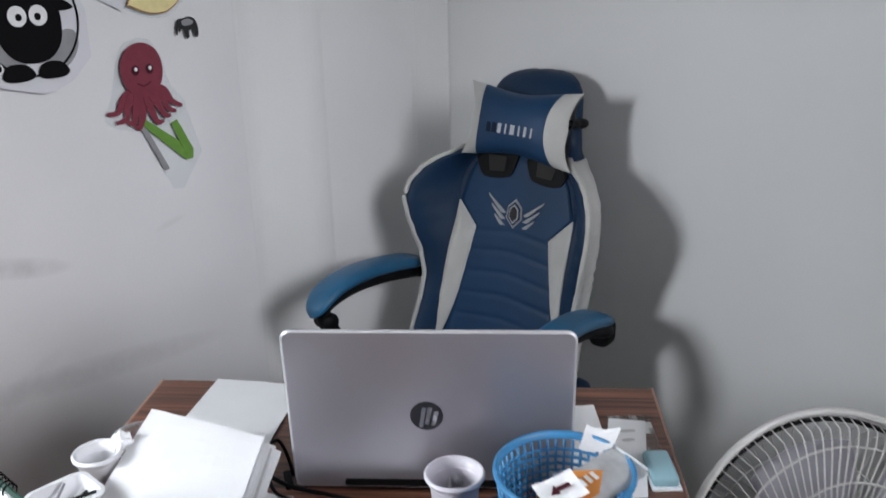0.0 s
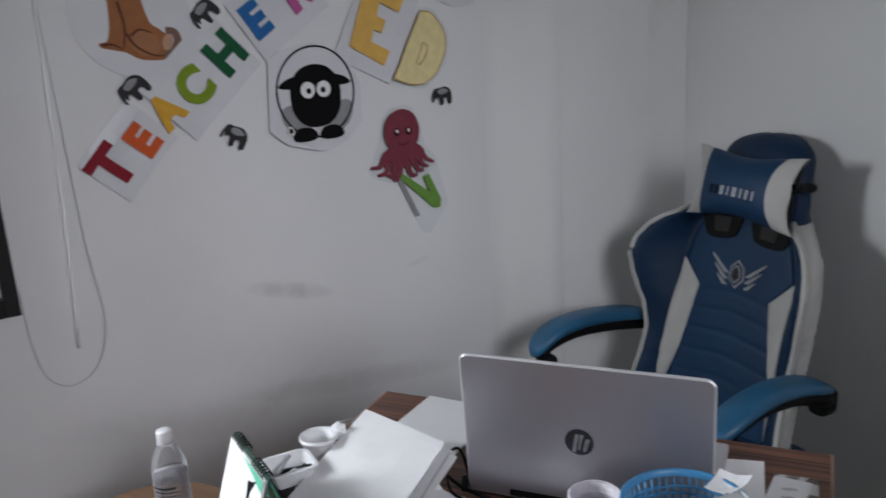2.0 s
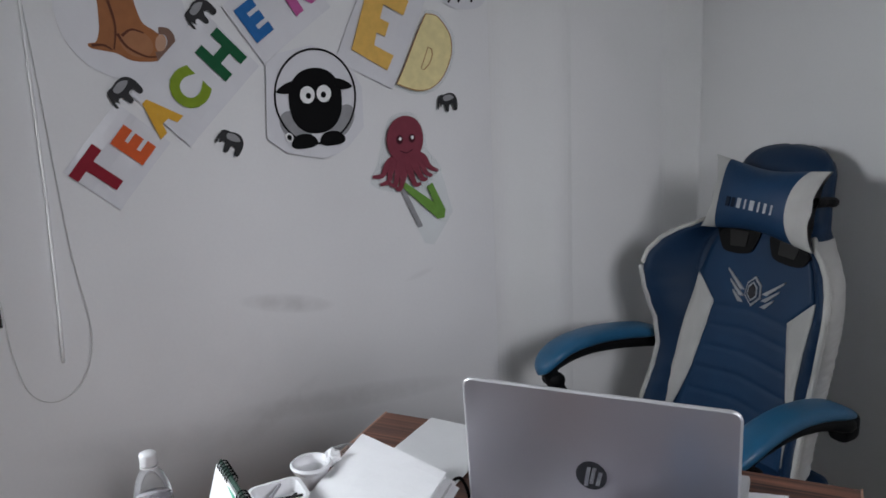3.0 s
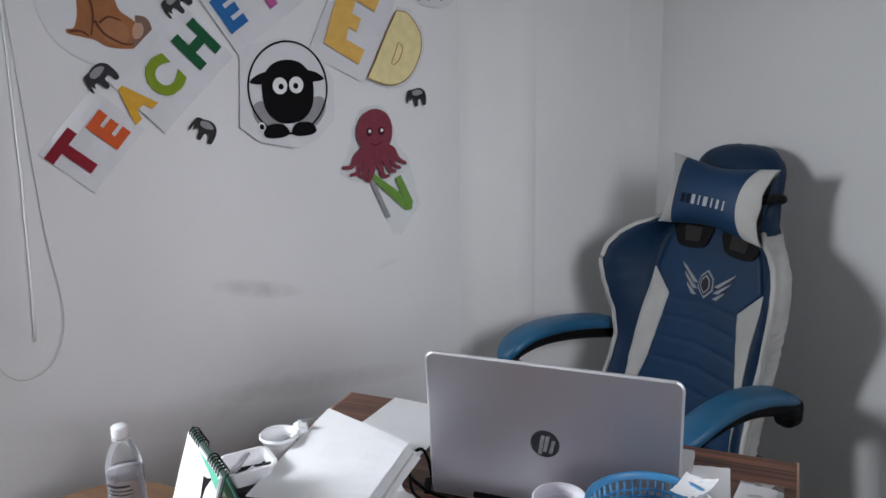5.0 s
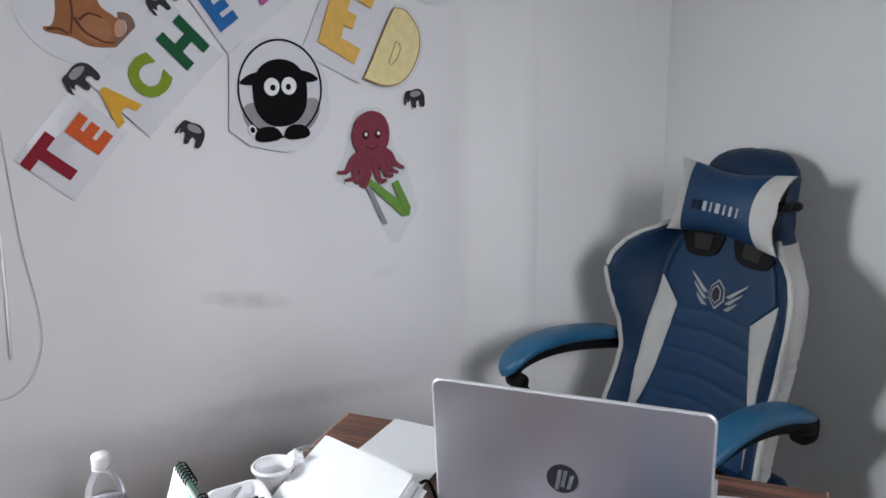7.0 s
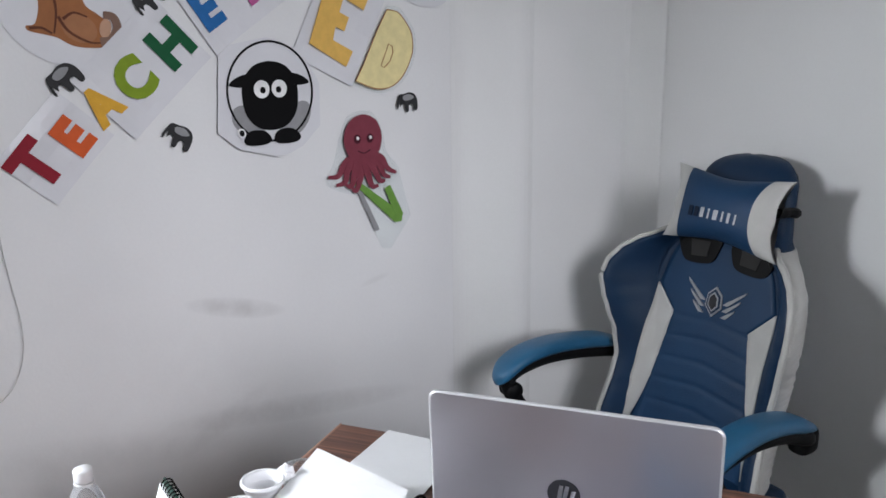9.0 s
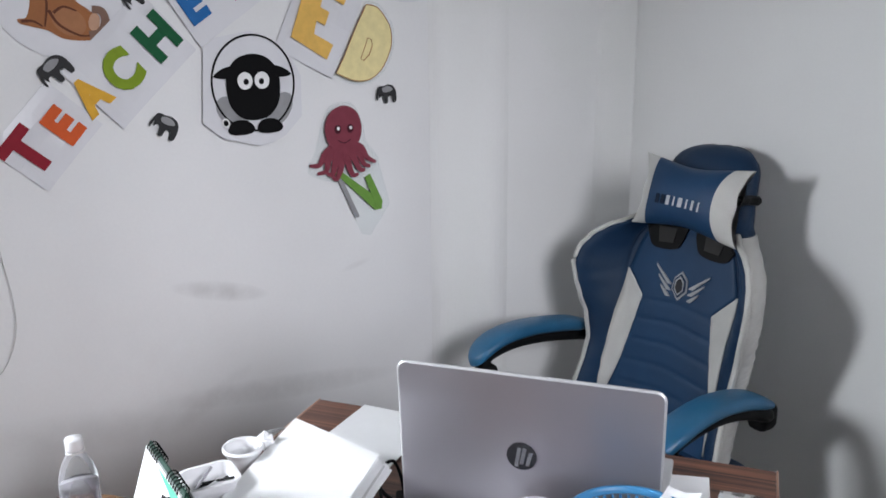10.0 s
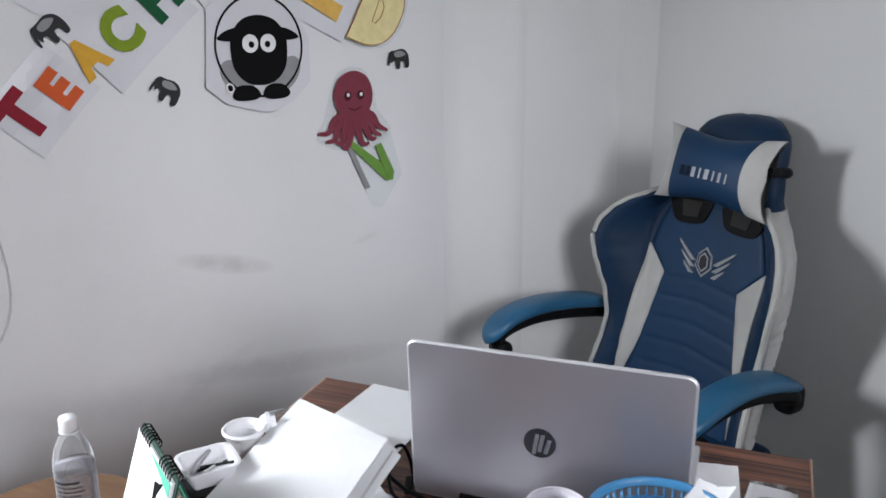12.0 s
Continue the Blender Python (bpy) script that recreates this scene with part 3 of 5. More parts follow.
            pts = [(s * a, z0), (s * (a + 0.016), z0 - 0.001), (s * (a + ln), z0 + up), (s * (a + ln + 0.003), z0 + up + 0.008), (s * (a + 0.012), z0 + 0.010)]
            part("feather", sewn(pts if s > 0 else pts[::-1], 0.006), SILVER_THREAD, em)
    # seat
    seat = part("seat", box(-0.25, 0.25, -0.50, 0.0, 0.34, 0.43, 0.035, 4), LEATHER, ch, "blue leather seat", True)
    part("bolster", box(-0.27, -0.20, -0.48, -0.04, 0.35, 0.45, 0.03, 4), LEATHER_DARK, seat, "", True)
    part("bolster", box(0.20, 0.27, -0.48, -0.04, 0.35, 0.45, 0.03, 4), LEATHER_DARK, seat, "", True)
    part("bracket", box(-0.05, 0.05, 0.0, 0.06, 0.30, 0.46, 0.01), BLACK, ch)
    # armrests: an arched bar from the rear pivot over to the front post, with a pad on it
    for s, ax, line in ((-1, 0.300, [(-0.030, 0.640), (-0.10, 0.656), (-0.18, 0.669), (-0.27, 0.676), (-0.35, 0.670), (-0.405, 0.650), (-0.445, 0.618)]),
                        (1, 0.275, [(-0.012, 0.606), (-0.07, 0.628), (-0.14, 0.643), (-0.21, 0.647), (-0.28, 0.638), (-0.34, 0.619), (-0.40, 0.586)])):
        pad = smooth_loop(line, 5, False)
        under = [(s * ax, y, z - 0.030) for y, z in line[:-1]]
        tip = under[-1]
        arm = part("armrest_frame", tube(smooth_loop([(s * (ax - 0.03), 0.035, line[0][1] - 0.058)] + under + [(s * ax, tip[1] + 0.005, tip[2] - 0.035), (s * (ax - 0.005), tip[1] + 0.025, tip[2] - 0.075), (s * 0.275, -0.32, 0.44), (s * 0.24, -0.25, 0.36)], 4, False), 0.021, 10), BLACK, ch, "black plastic arm support", True)
        bm = bmesh.new()
        prev = None
        n = len(pad) - 1
        for i, (y, z) in enumerate(pad):
            u = i / n
            w = 0.041 * min(1, 0.62 + 2.6 * u) * (1 if u < 0.80 else math.sqrt(max(0.03, 1 - ((u - 0.80) / 0.206) ** 2)))
            th = 0.019 * min(1, 0.55 + 3 * u) * (1 if u < 0.9 else 1 - 3.5 * (u - 0.9))
            ring = [bm.verts.new((s * ax + w * math.copysign(abs(math.cos(a)) ** 0.7, math.cos(a)), y, z + th * math.copysign(abs(math.sin(a)) ** 0.8, math.sin(a)))) for a in [2 * math.pi * k / 16 for k in range(16)]]
            if prev:
                for k in range(16):
                    bm.faces.new((prev[k], prev[(k + 1) % 16], ring[(k + 1) % 16], ring[k]))
            else:
                bm.faces.new(ring[::-1])
            prev = ring
        bm.faces.new(prev)
        part("arm_pad", bm, ARM_BLUE, arm, "padded blue leather arm pad", True)
        z0 = line[0][1]
        part("pivot", box(s * (ax - 0.014) - 0.027, s * (ax - 0.014) + 0.027, -0.03, 0.034, z0 - 0.078, z0 - 0.008, 0.026, 6), BLACK, arm, "black rear pivot block", True)
        knob = part("knob", lathe([(0, -0.026), (0.019, -0.026), (0.022, -0.020), (0.022, 0.020), (0.019, 0.026), (0, 0.026)], 24), BLACK, arm, "round black joint", True)
        knob.matrix_local = pose(s * ax, tip[1] + 0.008, tip[2] - 0.036, 0, 90, 0)
    # gas lift and star base
    part("gas_lift", lathe([(0.0, 0.10), (0.03, 0.10), (0.03, 0.26), (0.022, 0.26), (0.022, 0.345), (0, 0.345)], 20), BLACK, ch, "", True).location.y = -0.24
    base = part("star_base", lathe([(0, 0.085), (0.05, 0.085), (0.055, 0.12), (0.035, 0.14), (0, 0.14)], 20), BLACK, ch, "", True)
    base.location.y = -0.24
    for k in range(5):
        a = radians(72 * k + 18)
        part("leg", tube([(0.03 * math.cos(a), 0.03 * math.sin(a), 0.11), (0.17 * math.cos(a), 0.17 * math.sin(a), 0.095), (0.245 * math.cos(a), 0.245 * math.sin(a), 0.075)], [0.024, 0.02, 0.014], 8), BLACK, base, "", True)
        wheel = part("caster", lathe([(0, -0.018), (0.027, -0.018), (0.030, -0.01), (0.030, 0.01), (0.027, 0.018), (0, 0.018)], 20), BLACK, base, "", True)
        wheel.matrix_local = pose(0.245 * math.cos(a), 0.245 * math.sin(a), 0.0305, 90, 0, math.degrees(a))


make_chair()


def make_pillow():
    """Head cushion: a stuffed body with flared, gathered white ends and a strap round the head of the chair."""
    m = CHAIR @ pose(0.025, -0.022, 1.054, -14, 1.5, 0)
    w, h, d = 0.152, 0.075, 0.048
    p = thing("neck_pillow", m, "blue neck pillow with white ends strapped to the chair", "pillow")

    def skin(a, b, side):
        """a along the cushion, b up it, both from -1 to 1."""
        e = abs(a)
        hh = h * (1 + 0.24 * e ** 2.4)
        x = a * w * (1 - 0.085 * e ** 4 * (1 - abs(b) ** 3)) + 0.010 * math.copysign(e ** 8 * abs(b) ** 4, a)
        deep = d * (1 - e ** 3.4 * 0.82) * max(0.0, 1 - abs(b) ** 2.6) ** 0.62
        gather = 0.0034 * max(0, e - 0.66) / 0.34 * math.sin(b * 9 + 5 * a) * (1 - b * b)
        return (x, side * (deep + gather) , hh * b * (1 - 0.03 * math.cos(a * 5)))

    def seam(b):
        return 0.74 - 0.11 * (1 - b * b)

    def body(start, end, grow=0.0):
        bm = bmesh.new()
        na, nb = 26, 22
        for side in (-1, 1):
            g = []
            for j in range(nb + 1):
                b = -math.cos(math.pi * j / nb)
                a0, a1 = start(b), end(b)
                g.append([bm.verts.new(Vector(skin(a0 + (a1 - a0) * i / na, b, side)) + Vector((0, side * grow, 0))) for i in range(na + 1)])
            for q, r in zip(g, g[1:]):
                for i in range(na):
                    bm.faces.new((q[i], q[i + 1], r[i + 1], r[i]))
        bmesh.ops.remove_doubles(bm, verts=bm.verts, dist=0.0004)
        return bm
    part("cover", body(lambda b: -seam(b), seam), LEATHER, p, "blue cushion cover", True)
    part("end", body(seam, lambda b: 1.0, 0.0006), WHITE_LEATHER, p, "white gathered end", True)
    part("end", body(lambda b: -1.0, lambda b: -seam(b), 0.0006), WHITE_LEATHER, p, "white gathered end", True)
    # lettering as plain bars
    x = -0.064
    for k, wd in enumerate((0.011, 0.011, 0.010, 0.0045, 0.012, 0.0045, 0.007, 0.0045)):
        at = skin((x + wd / 2) / w, -0.20, -1)
        tall = 0.0115
        bar = part("print_bar", plate([(-wd / 2, -tall), (wd / 2, -tall), (wd / 2, tall), (-wd / 2, tall)], 0.001), INK_NAVY if k < 2 else INK_SILVER, p)
        bar.matrix_local = pose(at[0], at[1] - 0.0012, at[2], 90, 0, 0)
        x += wd + (0.006 if k < 2 else 0.0110)
    part("strap", tube(smooth_loop([(0.110, 0.0, 0.010), (0.124, 0.025, 0.018), (0.124, 0.050, 0.024), (0.112, 0.100, 0.026), (0.0, 0.118, 0.006), (-0.125, 0.100, 0.006), (-0.150, 0.050, 0.0), (-0.125, 0.0, 0.0)], 4, False), 0.012, 8), BLACK, p, "black elastic strap")


make_pillow()


# ---------------------------------------------------------------- paper decorations on the left wall: plane of (y, z), proud in x
def wall_frame(y, z, out, turn=0.0):
    """Local x along the wall (+y), local y up, local z out of the wall."""
    return Matrix(((0, 0, 1, out), (1, 0, 0, y), (0, 1, 0, z), (0, 0, 0, 1))) @ pose(0, 0, 0, 0, 0, turn)


def deco(name, m, label, category="wall decoration"):
    return thing(name, m, label, category, "paper decorations on the wall")


def flat(name, outline, lift, mat, parent, label="", thick=0.0006):
    ob = part(name, plate(outline, thick), mat, parent, label)
    ob.location.z = lift
    return ob


def glyph(ch, size, bold, mat, parent, at, turn, label, squeeze=1.0):
    """One letter of the built-in font as a thin cut-out."""
    cu = bpy.data.curves.new("glyph", "FONT")
    cu.body, cu.size, cu.offset, cu.extrude, cu.align_x, cu.resolution_u = ch, size, bold, 0.0004, "CENTER", 4
    tmp = bpy.data.objects.new("glyph", cu)
    scene.collection.objects.link(tmp)
    dg = bpy.context.evaluated_depsgraph_get()
    me = bpy.data.meshes.new_from_object(tmp.evaluated_get(dg))
    bpy.data.objects.remove(tmp)
    me.materials.clear()
    me.materials.append(mat)
    ob = new("letter", me)
    ob.parent = parent
    ob.matrix_local = pose(at[0], at[1], 0.0022, 0, 0, turn) @ Matrix.Diagonal((squeeze, 1, 1, 1)) @ pose(0, -0.36 * size, 0)
    return tagged(ob, label)


def letter_sheet(y, z, turn, w, h, out, label):
    d = deco("letter_sheet", wall_frame(y, z, out, turn), label, "paper sign")
    bm = bmesh.new()
    n = 8
    g = [[bm.verts.new((-w / 2 + w * i / n, -h / 2 + h * j / n, 0.004 * noise.noise(Vector((i * 0.4, j * 0.4, y * 7))) + 0.004 * (abs(i / n - 0.5) * 2) ** 3)) for i in range(n + 1)] for j in range(n + 1)]
    for j in range(n):
        for i in range(n):
            bm.faces.new((g[j][i], g[j][i + 1], g[j + 1][i + 1], g[j + 1][i]))
    geo = bmesh.ops.extrude_face_region(bm, geom=bm.faces[:])
    for v in geo["geom"]:
        if isinstance(v, bmesh.types.BMVert):
            v.co.z -= 0.0006
    part("sheet", bm, DECO_PAPER, d, "white laminated sheet")
    return d


def letters(parent, y0, z0, turn, items):
    """items: (character, y, z, angle, size, ink, colour word); places on the wall."""
    c, s = math.cos(radians(-turn)), math.sin(radians(-turn))
    for ch, y, z, ang, size, mat, word, sq in items:
        dy, dz = y - y0, z - z0
        ob = glyph(ch, size, 0.006, mat, parent, (dy * c - dz * s, dy * s + dz * c), ang - turn, word + " crayon letter", sq)
        ob.location.z = 0.0062


a = letter_sheet(1.005, 1.255, 47, 0.175, 0.135, 0.004, "white laminated sheet with red and orange letters")
letters(a, 1.005, 1.255, 47, [("T", 0.963, 1.229, 48, 0.118, INK_RED, "dark red", 1.0), ("E", 1.034, 1.276, 48, 0.098, INK_ORANGE, "orange", 0.95)])
b = letter_sheet(1.185, 1.400, 43, 0.235, 0.165, 0.006, "white laminated sheet with amber, lime and green letters")
letters(b, 1.185, 1.400, 43, [("A", 1.094, 1.335, 40, 0.095, INK_AMBER, "amber", 0.85), ("C", 1.162, 1.382, 42, 0.11, INK_LIME, "lime green", 0.9), ("H", 1.242, 1.450, 43, 0.112, INK_GREEN, "dark green", 0.95)])
c_ = letter_sheet(1.385, 1.545, 34, 0.21, 0.15, 0.005, "white laminated sheet with blue and pink letters")
letters(c_, 1.385, 1.545, 34, [("E", 1.322, 1.518, 34, 0.105, INK_BLUE, "blue", 0.95), ("R", 1.425, 1.58, 34, 0.115, INK_PINK, "pink", 0.95)])

# sheet with yellow bars
d = letter_sheet(1.646, 1.493, -27, 0.170, 0.245, 0.005, "white laminated sheet with a honey yellow letter")
flat("letter", [(-0.056, -0.082), (0.052, -0.088), (0.054, -0.048), (-0.004, -0.048), (-0.010, -0.018), (0.015, -0.017), (0.013, 0.017), (-0.014, 0.016), (-0.018, 0.050), (0.042, 0.050), (0.042, 0.088), (-0.074, 0.090)], 0.0062, INK_HONEY, d, "honey yellow letter E")
e = deco("letter_cutout", wall_frame(1.76, 1.43, 0.013), "pale yellow paper letter in clear film taped to the wall", "paper sign")
OUTER = [(0.009, 0.092), (0.030, 0.090), (0.050, 0.080), (0.078, 0.043), (0.084, 0.010), (0.078, -0.022), (0.052, -0.066), (0.015, -0.091), (-0.031, -0.093), (-0.085, -0.073)]
outer = smooth_loop(OUTER, 5, False) + [(-0.062, -0.035), (-0.020, 0.044)]
flat("film", [(x * 1.10 + 0.002, y * 1.09) for x, y in outer], -0.003, LAMINATE, e, "clear laminating film")
flat("letter", outer, 0.0, INK_YELLOW, e, "pale yellow letter D")
for pts in (outer, [(0.011, 0.012), (0.022, 0.006), (0.024, -0.008), (0.014, -0.030), (-0.003, -0.044), (-0.012, -0.040), (0.002, -0.010)]):
    part("outline", tube([(x * 0.985, y * 0.985, 0.0009) for x, y in pts], 0.0011, 5, True), INK_BROWN, e, "thin brown outline")

# round black shape in a ring
s = deco("round_picture", wall_frame(1.455, 1.325, 0.011), "white paper with a round black shape in a ring")
flat("sheet", [(-0.127, -0.065), (-0.080, -0.104), (0.009, -0.127), (0.040, -0.122), (0.076, -0.107), (0.122, -0.064), (0.124, 0.03), (0.09, 0.10), (0.0, 0.135), (-0.085, 0.12), (-0.113, 0.099)], 0.0, DECO_PAPER, s)
ring = part("ring", tube([(x, y, 0) for x, y in oval(0.002, 0.018, 0.102, 0.108, 48)], 0.0024, 6, True), INK_BLACK, s, "thin black ring")
ring.location.z = 0.0024
flat("side_patch", oval(-0.055, -0.045, 0.044, 0.03, 24, -40), 0.0016, INK_GREY, s)
flat("side_patch", oval(0.062, -0.045, 0.046, 0.028, 24, 50), 0.0016, INK_GREY, s)
head = smooth_loop([(0, 0.084), (0.038, 0.074), (0.062, 0.045), (0.067, 0.01), (0.06, -0.03), (0.035, -0.058), (0, -0.066), (-0.035, -0.058), (-0.06, -0.03), (-0.067, 0.01), (-0.062, 0.045), (-0.038, 0.074)])
flat("round_shape", head, 0.0032, INK_BLACK, s)
for k in (-1, 1):
    flat("side_shape", [(k * x, y) for x, y in smooth_loop([(0.05, 0.056), (0.075, 0.052), (0.096, 0.036), (0.075, 0.03), (0.056, 0.034)])][::k], 0.0040, INK_BLACK, s)
    flat("foot_shape", smooth_loop([(k * 0.036 - 0.034, -0.086), (k * 0.036 - 0.02, -0.066), (k * 0.036 + 0.014, -0.066), (k * 0.036 + 0.032, -0.084), (k * 0.036 + 0.02, -0.096), (k * 0.036 - 0.02, -0.097)]), 0.0048, INK_BLACK, s)
    flat("disc", oval(k * 0.021, 0.024, 0.0185, 0.0195), 0.0044, INK_WHITE, s)
    flat("dot", oval(k * 0.019, 0.022, 0.0065, 0.007, 20), 0.0056, INK_BLACK, s)
flat("dot", oval(-0.075, -0.068, 0.009, 0.011, 20, 20), 0.0060, INK_WHITE, s, "small white mark")
flat("dot", oval(-0.075, -0.068, 0.0055, 0.007, 20, 20), 0.0070, INK_BLACK, s, "small black mark")

# maroon cut-out: disc with hanging strips
o = deco("maroon_cutout", wall_frame(1.690, 1.215, 0.009), "maroon paper cut-out, a disc with hanging strips")
flat("film", smooth_loop([(-0.055, 0.03), (-0.03, 0.066), (0.03, 0.068), (0.06, 0.02), (0.070, -0.03), (0.108, -0.085), (0.05, -0.122), (-0.03, -0.126), (-0.102, -0.095), (-0.080, -0.045)]), -0.002, LAMINATE, o, "clear laminating film")
flat("disc", smooth_loop([(0.002, 0.064), (0.038, 0.05), (0.054, 0.016), (0.05, -0.02), (0.03, -0.044), (0.0, -0.052), (-0.03, -0.042), (-0.048, -0.018), (-0.052, 0.016), (-0.034, 0.05)]), 0.003, INK_MAROON, o)


def strip_outline(path, w0, w1):
    pts = smooth_loop(path, 5, False)
    lft, rgt = [], []
    for i, p in enumerate(pts):
        q0, q1 = Vector(pts[max(0, i - 1)]), Vector(pts[min(len(pts) - 1, i + 1)])
        t_ = (q1 - q0).normalized()
        nrm = Vector((-t_.y, t_.x))
        w = w0 + (w1 - w0) * i / (len(pts) - 1)
        lft.append(tuple(Vector(p) + nrm * w))
        rgt.append(tuple(Vector(p) - nrm * w))
    return lft + rgt[::-1]


for k, path in enumerate((
        [(-0.020, -0.035), (-0.052, -0.052), (-0.070, -0.078), (-0.098, -0.078)],
        [(-0.018, -0.038), (-0.044, -0.066), (-0.052, -0.094), (-0.078, -0.100)],
        [(-0.012, -0.04), (-0.026, -0.078), (-0.036, -0.106), (-0.052, -0.100)],
        [(-0.004, -0.042), (-0.008, -0.085), (-0.022, -0.118), (-0.034, -0.112)],
        [(0.006, -0.042), (0.012, -0.08), (0.024, -0.112), (0.042, -0.112)],
        [(0.014, -0.04), (0.03, -0.07), (0.046, -0.10), (0.062, -0.102)],
        [(0.02, -0.038), (0.046, -0.058), (0.058, -0.086), (0.078, -0.096)],
        [(0.022, -0.035), (0.052, -0.046), (0.07, -0.072), (0.096, -0.086)])):
    flat("strip", strip_outline(path, 0.0125, 0.0035), 0.0014 + 0.0007 * (k % 3), INK_MAROON if k % 2 else INK_MAROON_DARK if k == 3 else INK_MAROON, o)
for k in (-1, 1):
    flat("disc_mark", oval(k * 0.018 + 0.002, 0.006, 0.0095, 0.011, 20), 0.0042, INK_MAROON_DARK, o)
    flat("dot", oval(k * 0.018 + 0.003, 0.008, 0.004, 0.0045, 14), 0.0054, INK_WHITE, o)
flat("line", strip_outline([(-0.016, -0.022), (0.002, -0.029), (0.02, -0.022)], 0.0012, 0.0012), 0.0042, INK_MAROON_DARK, o)

g = deco("green_bars", wall_frame(1.737, 1.03, 0.007), "two green paper bars in clear film hanging below a cut-out")
flat("film", [(-0.075, 0.085), (0.06, 0.10), (0.092, -0.015), (0.065, -0.05), (0.028, -0.095), (0.0, -0.088)], 0.0, LAMINATE, g, "clear laminating film")
flat("bar", [(-0.074, 0.082), (-0.052, 0.082), (0.067, -0.008), (0.064, -0.028), (0.043, -0.028)], 0.0015, INK_NGREEN, g, "diagonal green bar")
flat("bar", [(0.013, 0.062), (0.030, 0.070), (0.068, -0.008), (0.058, -0.024), (0.048, -0.022)], 0.0026, INK_NGREEN, g, "green bar")
flat("bar", [(-0.072, 0.078), (-0.058, 0.076), (-0.004, -0.040), (-0.018, -0.042)], 0.0010, INK_GREY, g, "pale bar")

# small grey cut-outs
GREY_SHAPE = [(-0.042, -0.012), (-0.036, 0.012), (-0.028, 0.026), (-0.008, 0.027), (0.012, 0.030), (0.032, 0.022), (0.042, 0.002), (0.040, -0.03), (0.026, -0.032), (0.022, -0.012), (0.008, -0.012), (0.004, -0.032), (-0.008, -0.032),
              (-0.012, -0.008), (-0.022, -0.006), (-0.028, -0.014), (-0.032, 0.002), (-0.037, -0.02)]
for y, z, turn, sc in ((1.824, 1.302, 4, 0.74), (1.242, 1.262, -28, 0.76), (1.031, 1.385, 40, 0.80), (1.205, 1.535, 45, 0.78)):
    k = deco("grey_cutout", wall_frame(y, z, 0.010, turn), "small dark grey paper cut-out stuck on the wall")
    flat("cutout", [(x * sc, yy * sc) for x, yy in smooth_loop(GREY_SHAPE, 3)], 0.0, INK_DARKGREY, k)
    flat("patch", [(x * sc, yy * sc) for x, yy in smooth_loop([(-0.015, 0.02), (0.01, 0.024), (0.028, 0.012), (0.01, 0.004), (-0.012, 0.006)], 4)], 0.0012, INK_GREY, k)

# brown shape on a round sheet
w = deco("brown_picture", wall_frame(1.03, 1.535, 0.003), "round white sheet with a brown shape")
flat("sheet", smooth_loop([(-0.095, 0.06), (-0.10, -0.02), (-0.065, -0.085), (0.0, -0.125), (0.08, -0.135), (0.135, -0.09), (0.15, 0.0), (0.11, 0.09), (0.0, 0.13)]), 0.0, DECO_PAPER, w)
flat("shape", smooth_loop([(-0.030, 0.085), (-0.024, 0.03), (-0.025, -0.003), (-0.027, -0.026), (-0.036, -0.049), (-0.051, -0.052), (-0.047, -0.061), (-0.020, -0.068), (0.002, -0.074), (0.031, -0.090), (0.080, -0.093), (0.097, -0.083),
                           (0.096, -0.050), (0.080, -0.032), (0.059, -0.016), (0.050, 0.010), (0.040, 0.05), (0.010, 0.095)], 4), 0.0016, INK_BROWN, w, "brown shape")
flat("strip", strip_outline([(0.078, -0.084), (0.100, -0.079), (0.112, -0.056), (0.106, -0.036), (0.088, -0.032)], 0.010, 0.007), 0.0030, INK_MUD, w, "curled grey brown strip")
flat("patch", oval(0.090, -0.057, 0.011, 0.018, 20, -15), 0.0026, INK_TAN, w, "pale patch")
flat("patch", oval(0.042, -0.056, 0.034, 0.026, 28, -30), 0.0026, INK_RUST, w, "lighter brown patch")
for path in ([(0.006, -0.035), (0.022, -0.062), (0.056, -0.082), (0.078, -0.084)], [(-0.004, 0.03), (0.004, -0.02), (-0.004, -0.066)], [(-0.046, -0.056), (-0.024, -0.056), (-0.008, -0.066)], [(0.014, -0.040), (0.034, -0.028), (0.058, -0.036)]):
    flat("line", strip_outline(path, 0.0030, 0.0014), 0.0036, INK_UMBER, w, "dark brown line")
z_ = deco("white_cutout", wall_frame(1.90, 1.575, 0.004), "white paper cut-out with black strokes")
flat("sheet", smooth_loop([(-0.085, 0.05), (-0.075, -0.02), (-0.02, -0.045), (0.05, -0.035), (0.075, 0.03), (0.0, 0.08)]), 0.0, DECO_PAPER, z_)
for x in (-0.05, -0.02, 0.02):
    flat("stroke", strip_outline([(x, 0.05), (x + 0.004, 0.0), (x - 0.006, -0.028)], 0.006, 0.003), 0.0014, INK_BLACK, z_)

# blind cord
cord = thing("blind_cord", wall_frame(0, 0, 0.008), "white beaded blind cord hanging in a loop", "cord")
part("bead_chain", tube([(0.872, 2.3, 0.0), (0.868, 1.58, 0.004), (0.858, 1.2, 0.006), (0.845, 0.95, 0.008), (0.838, 0.85, 0.01)], 0.0030, 6), CORD_WHITE, cord, "", True)
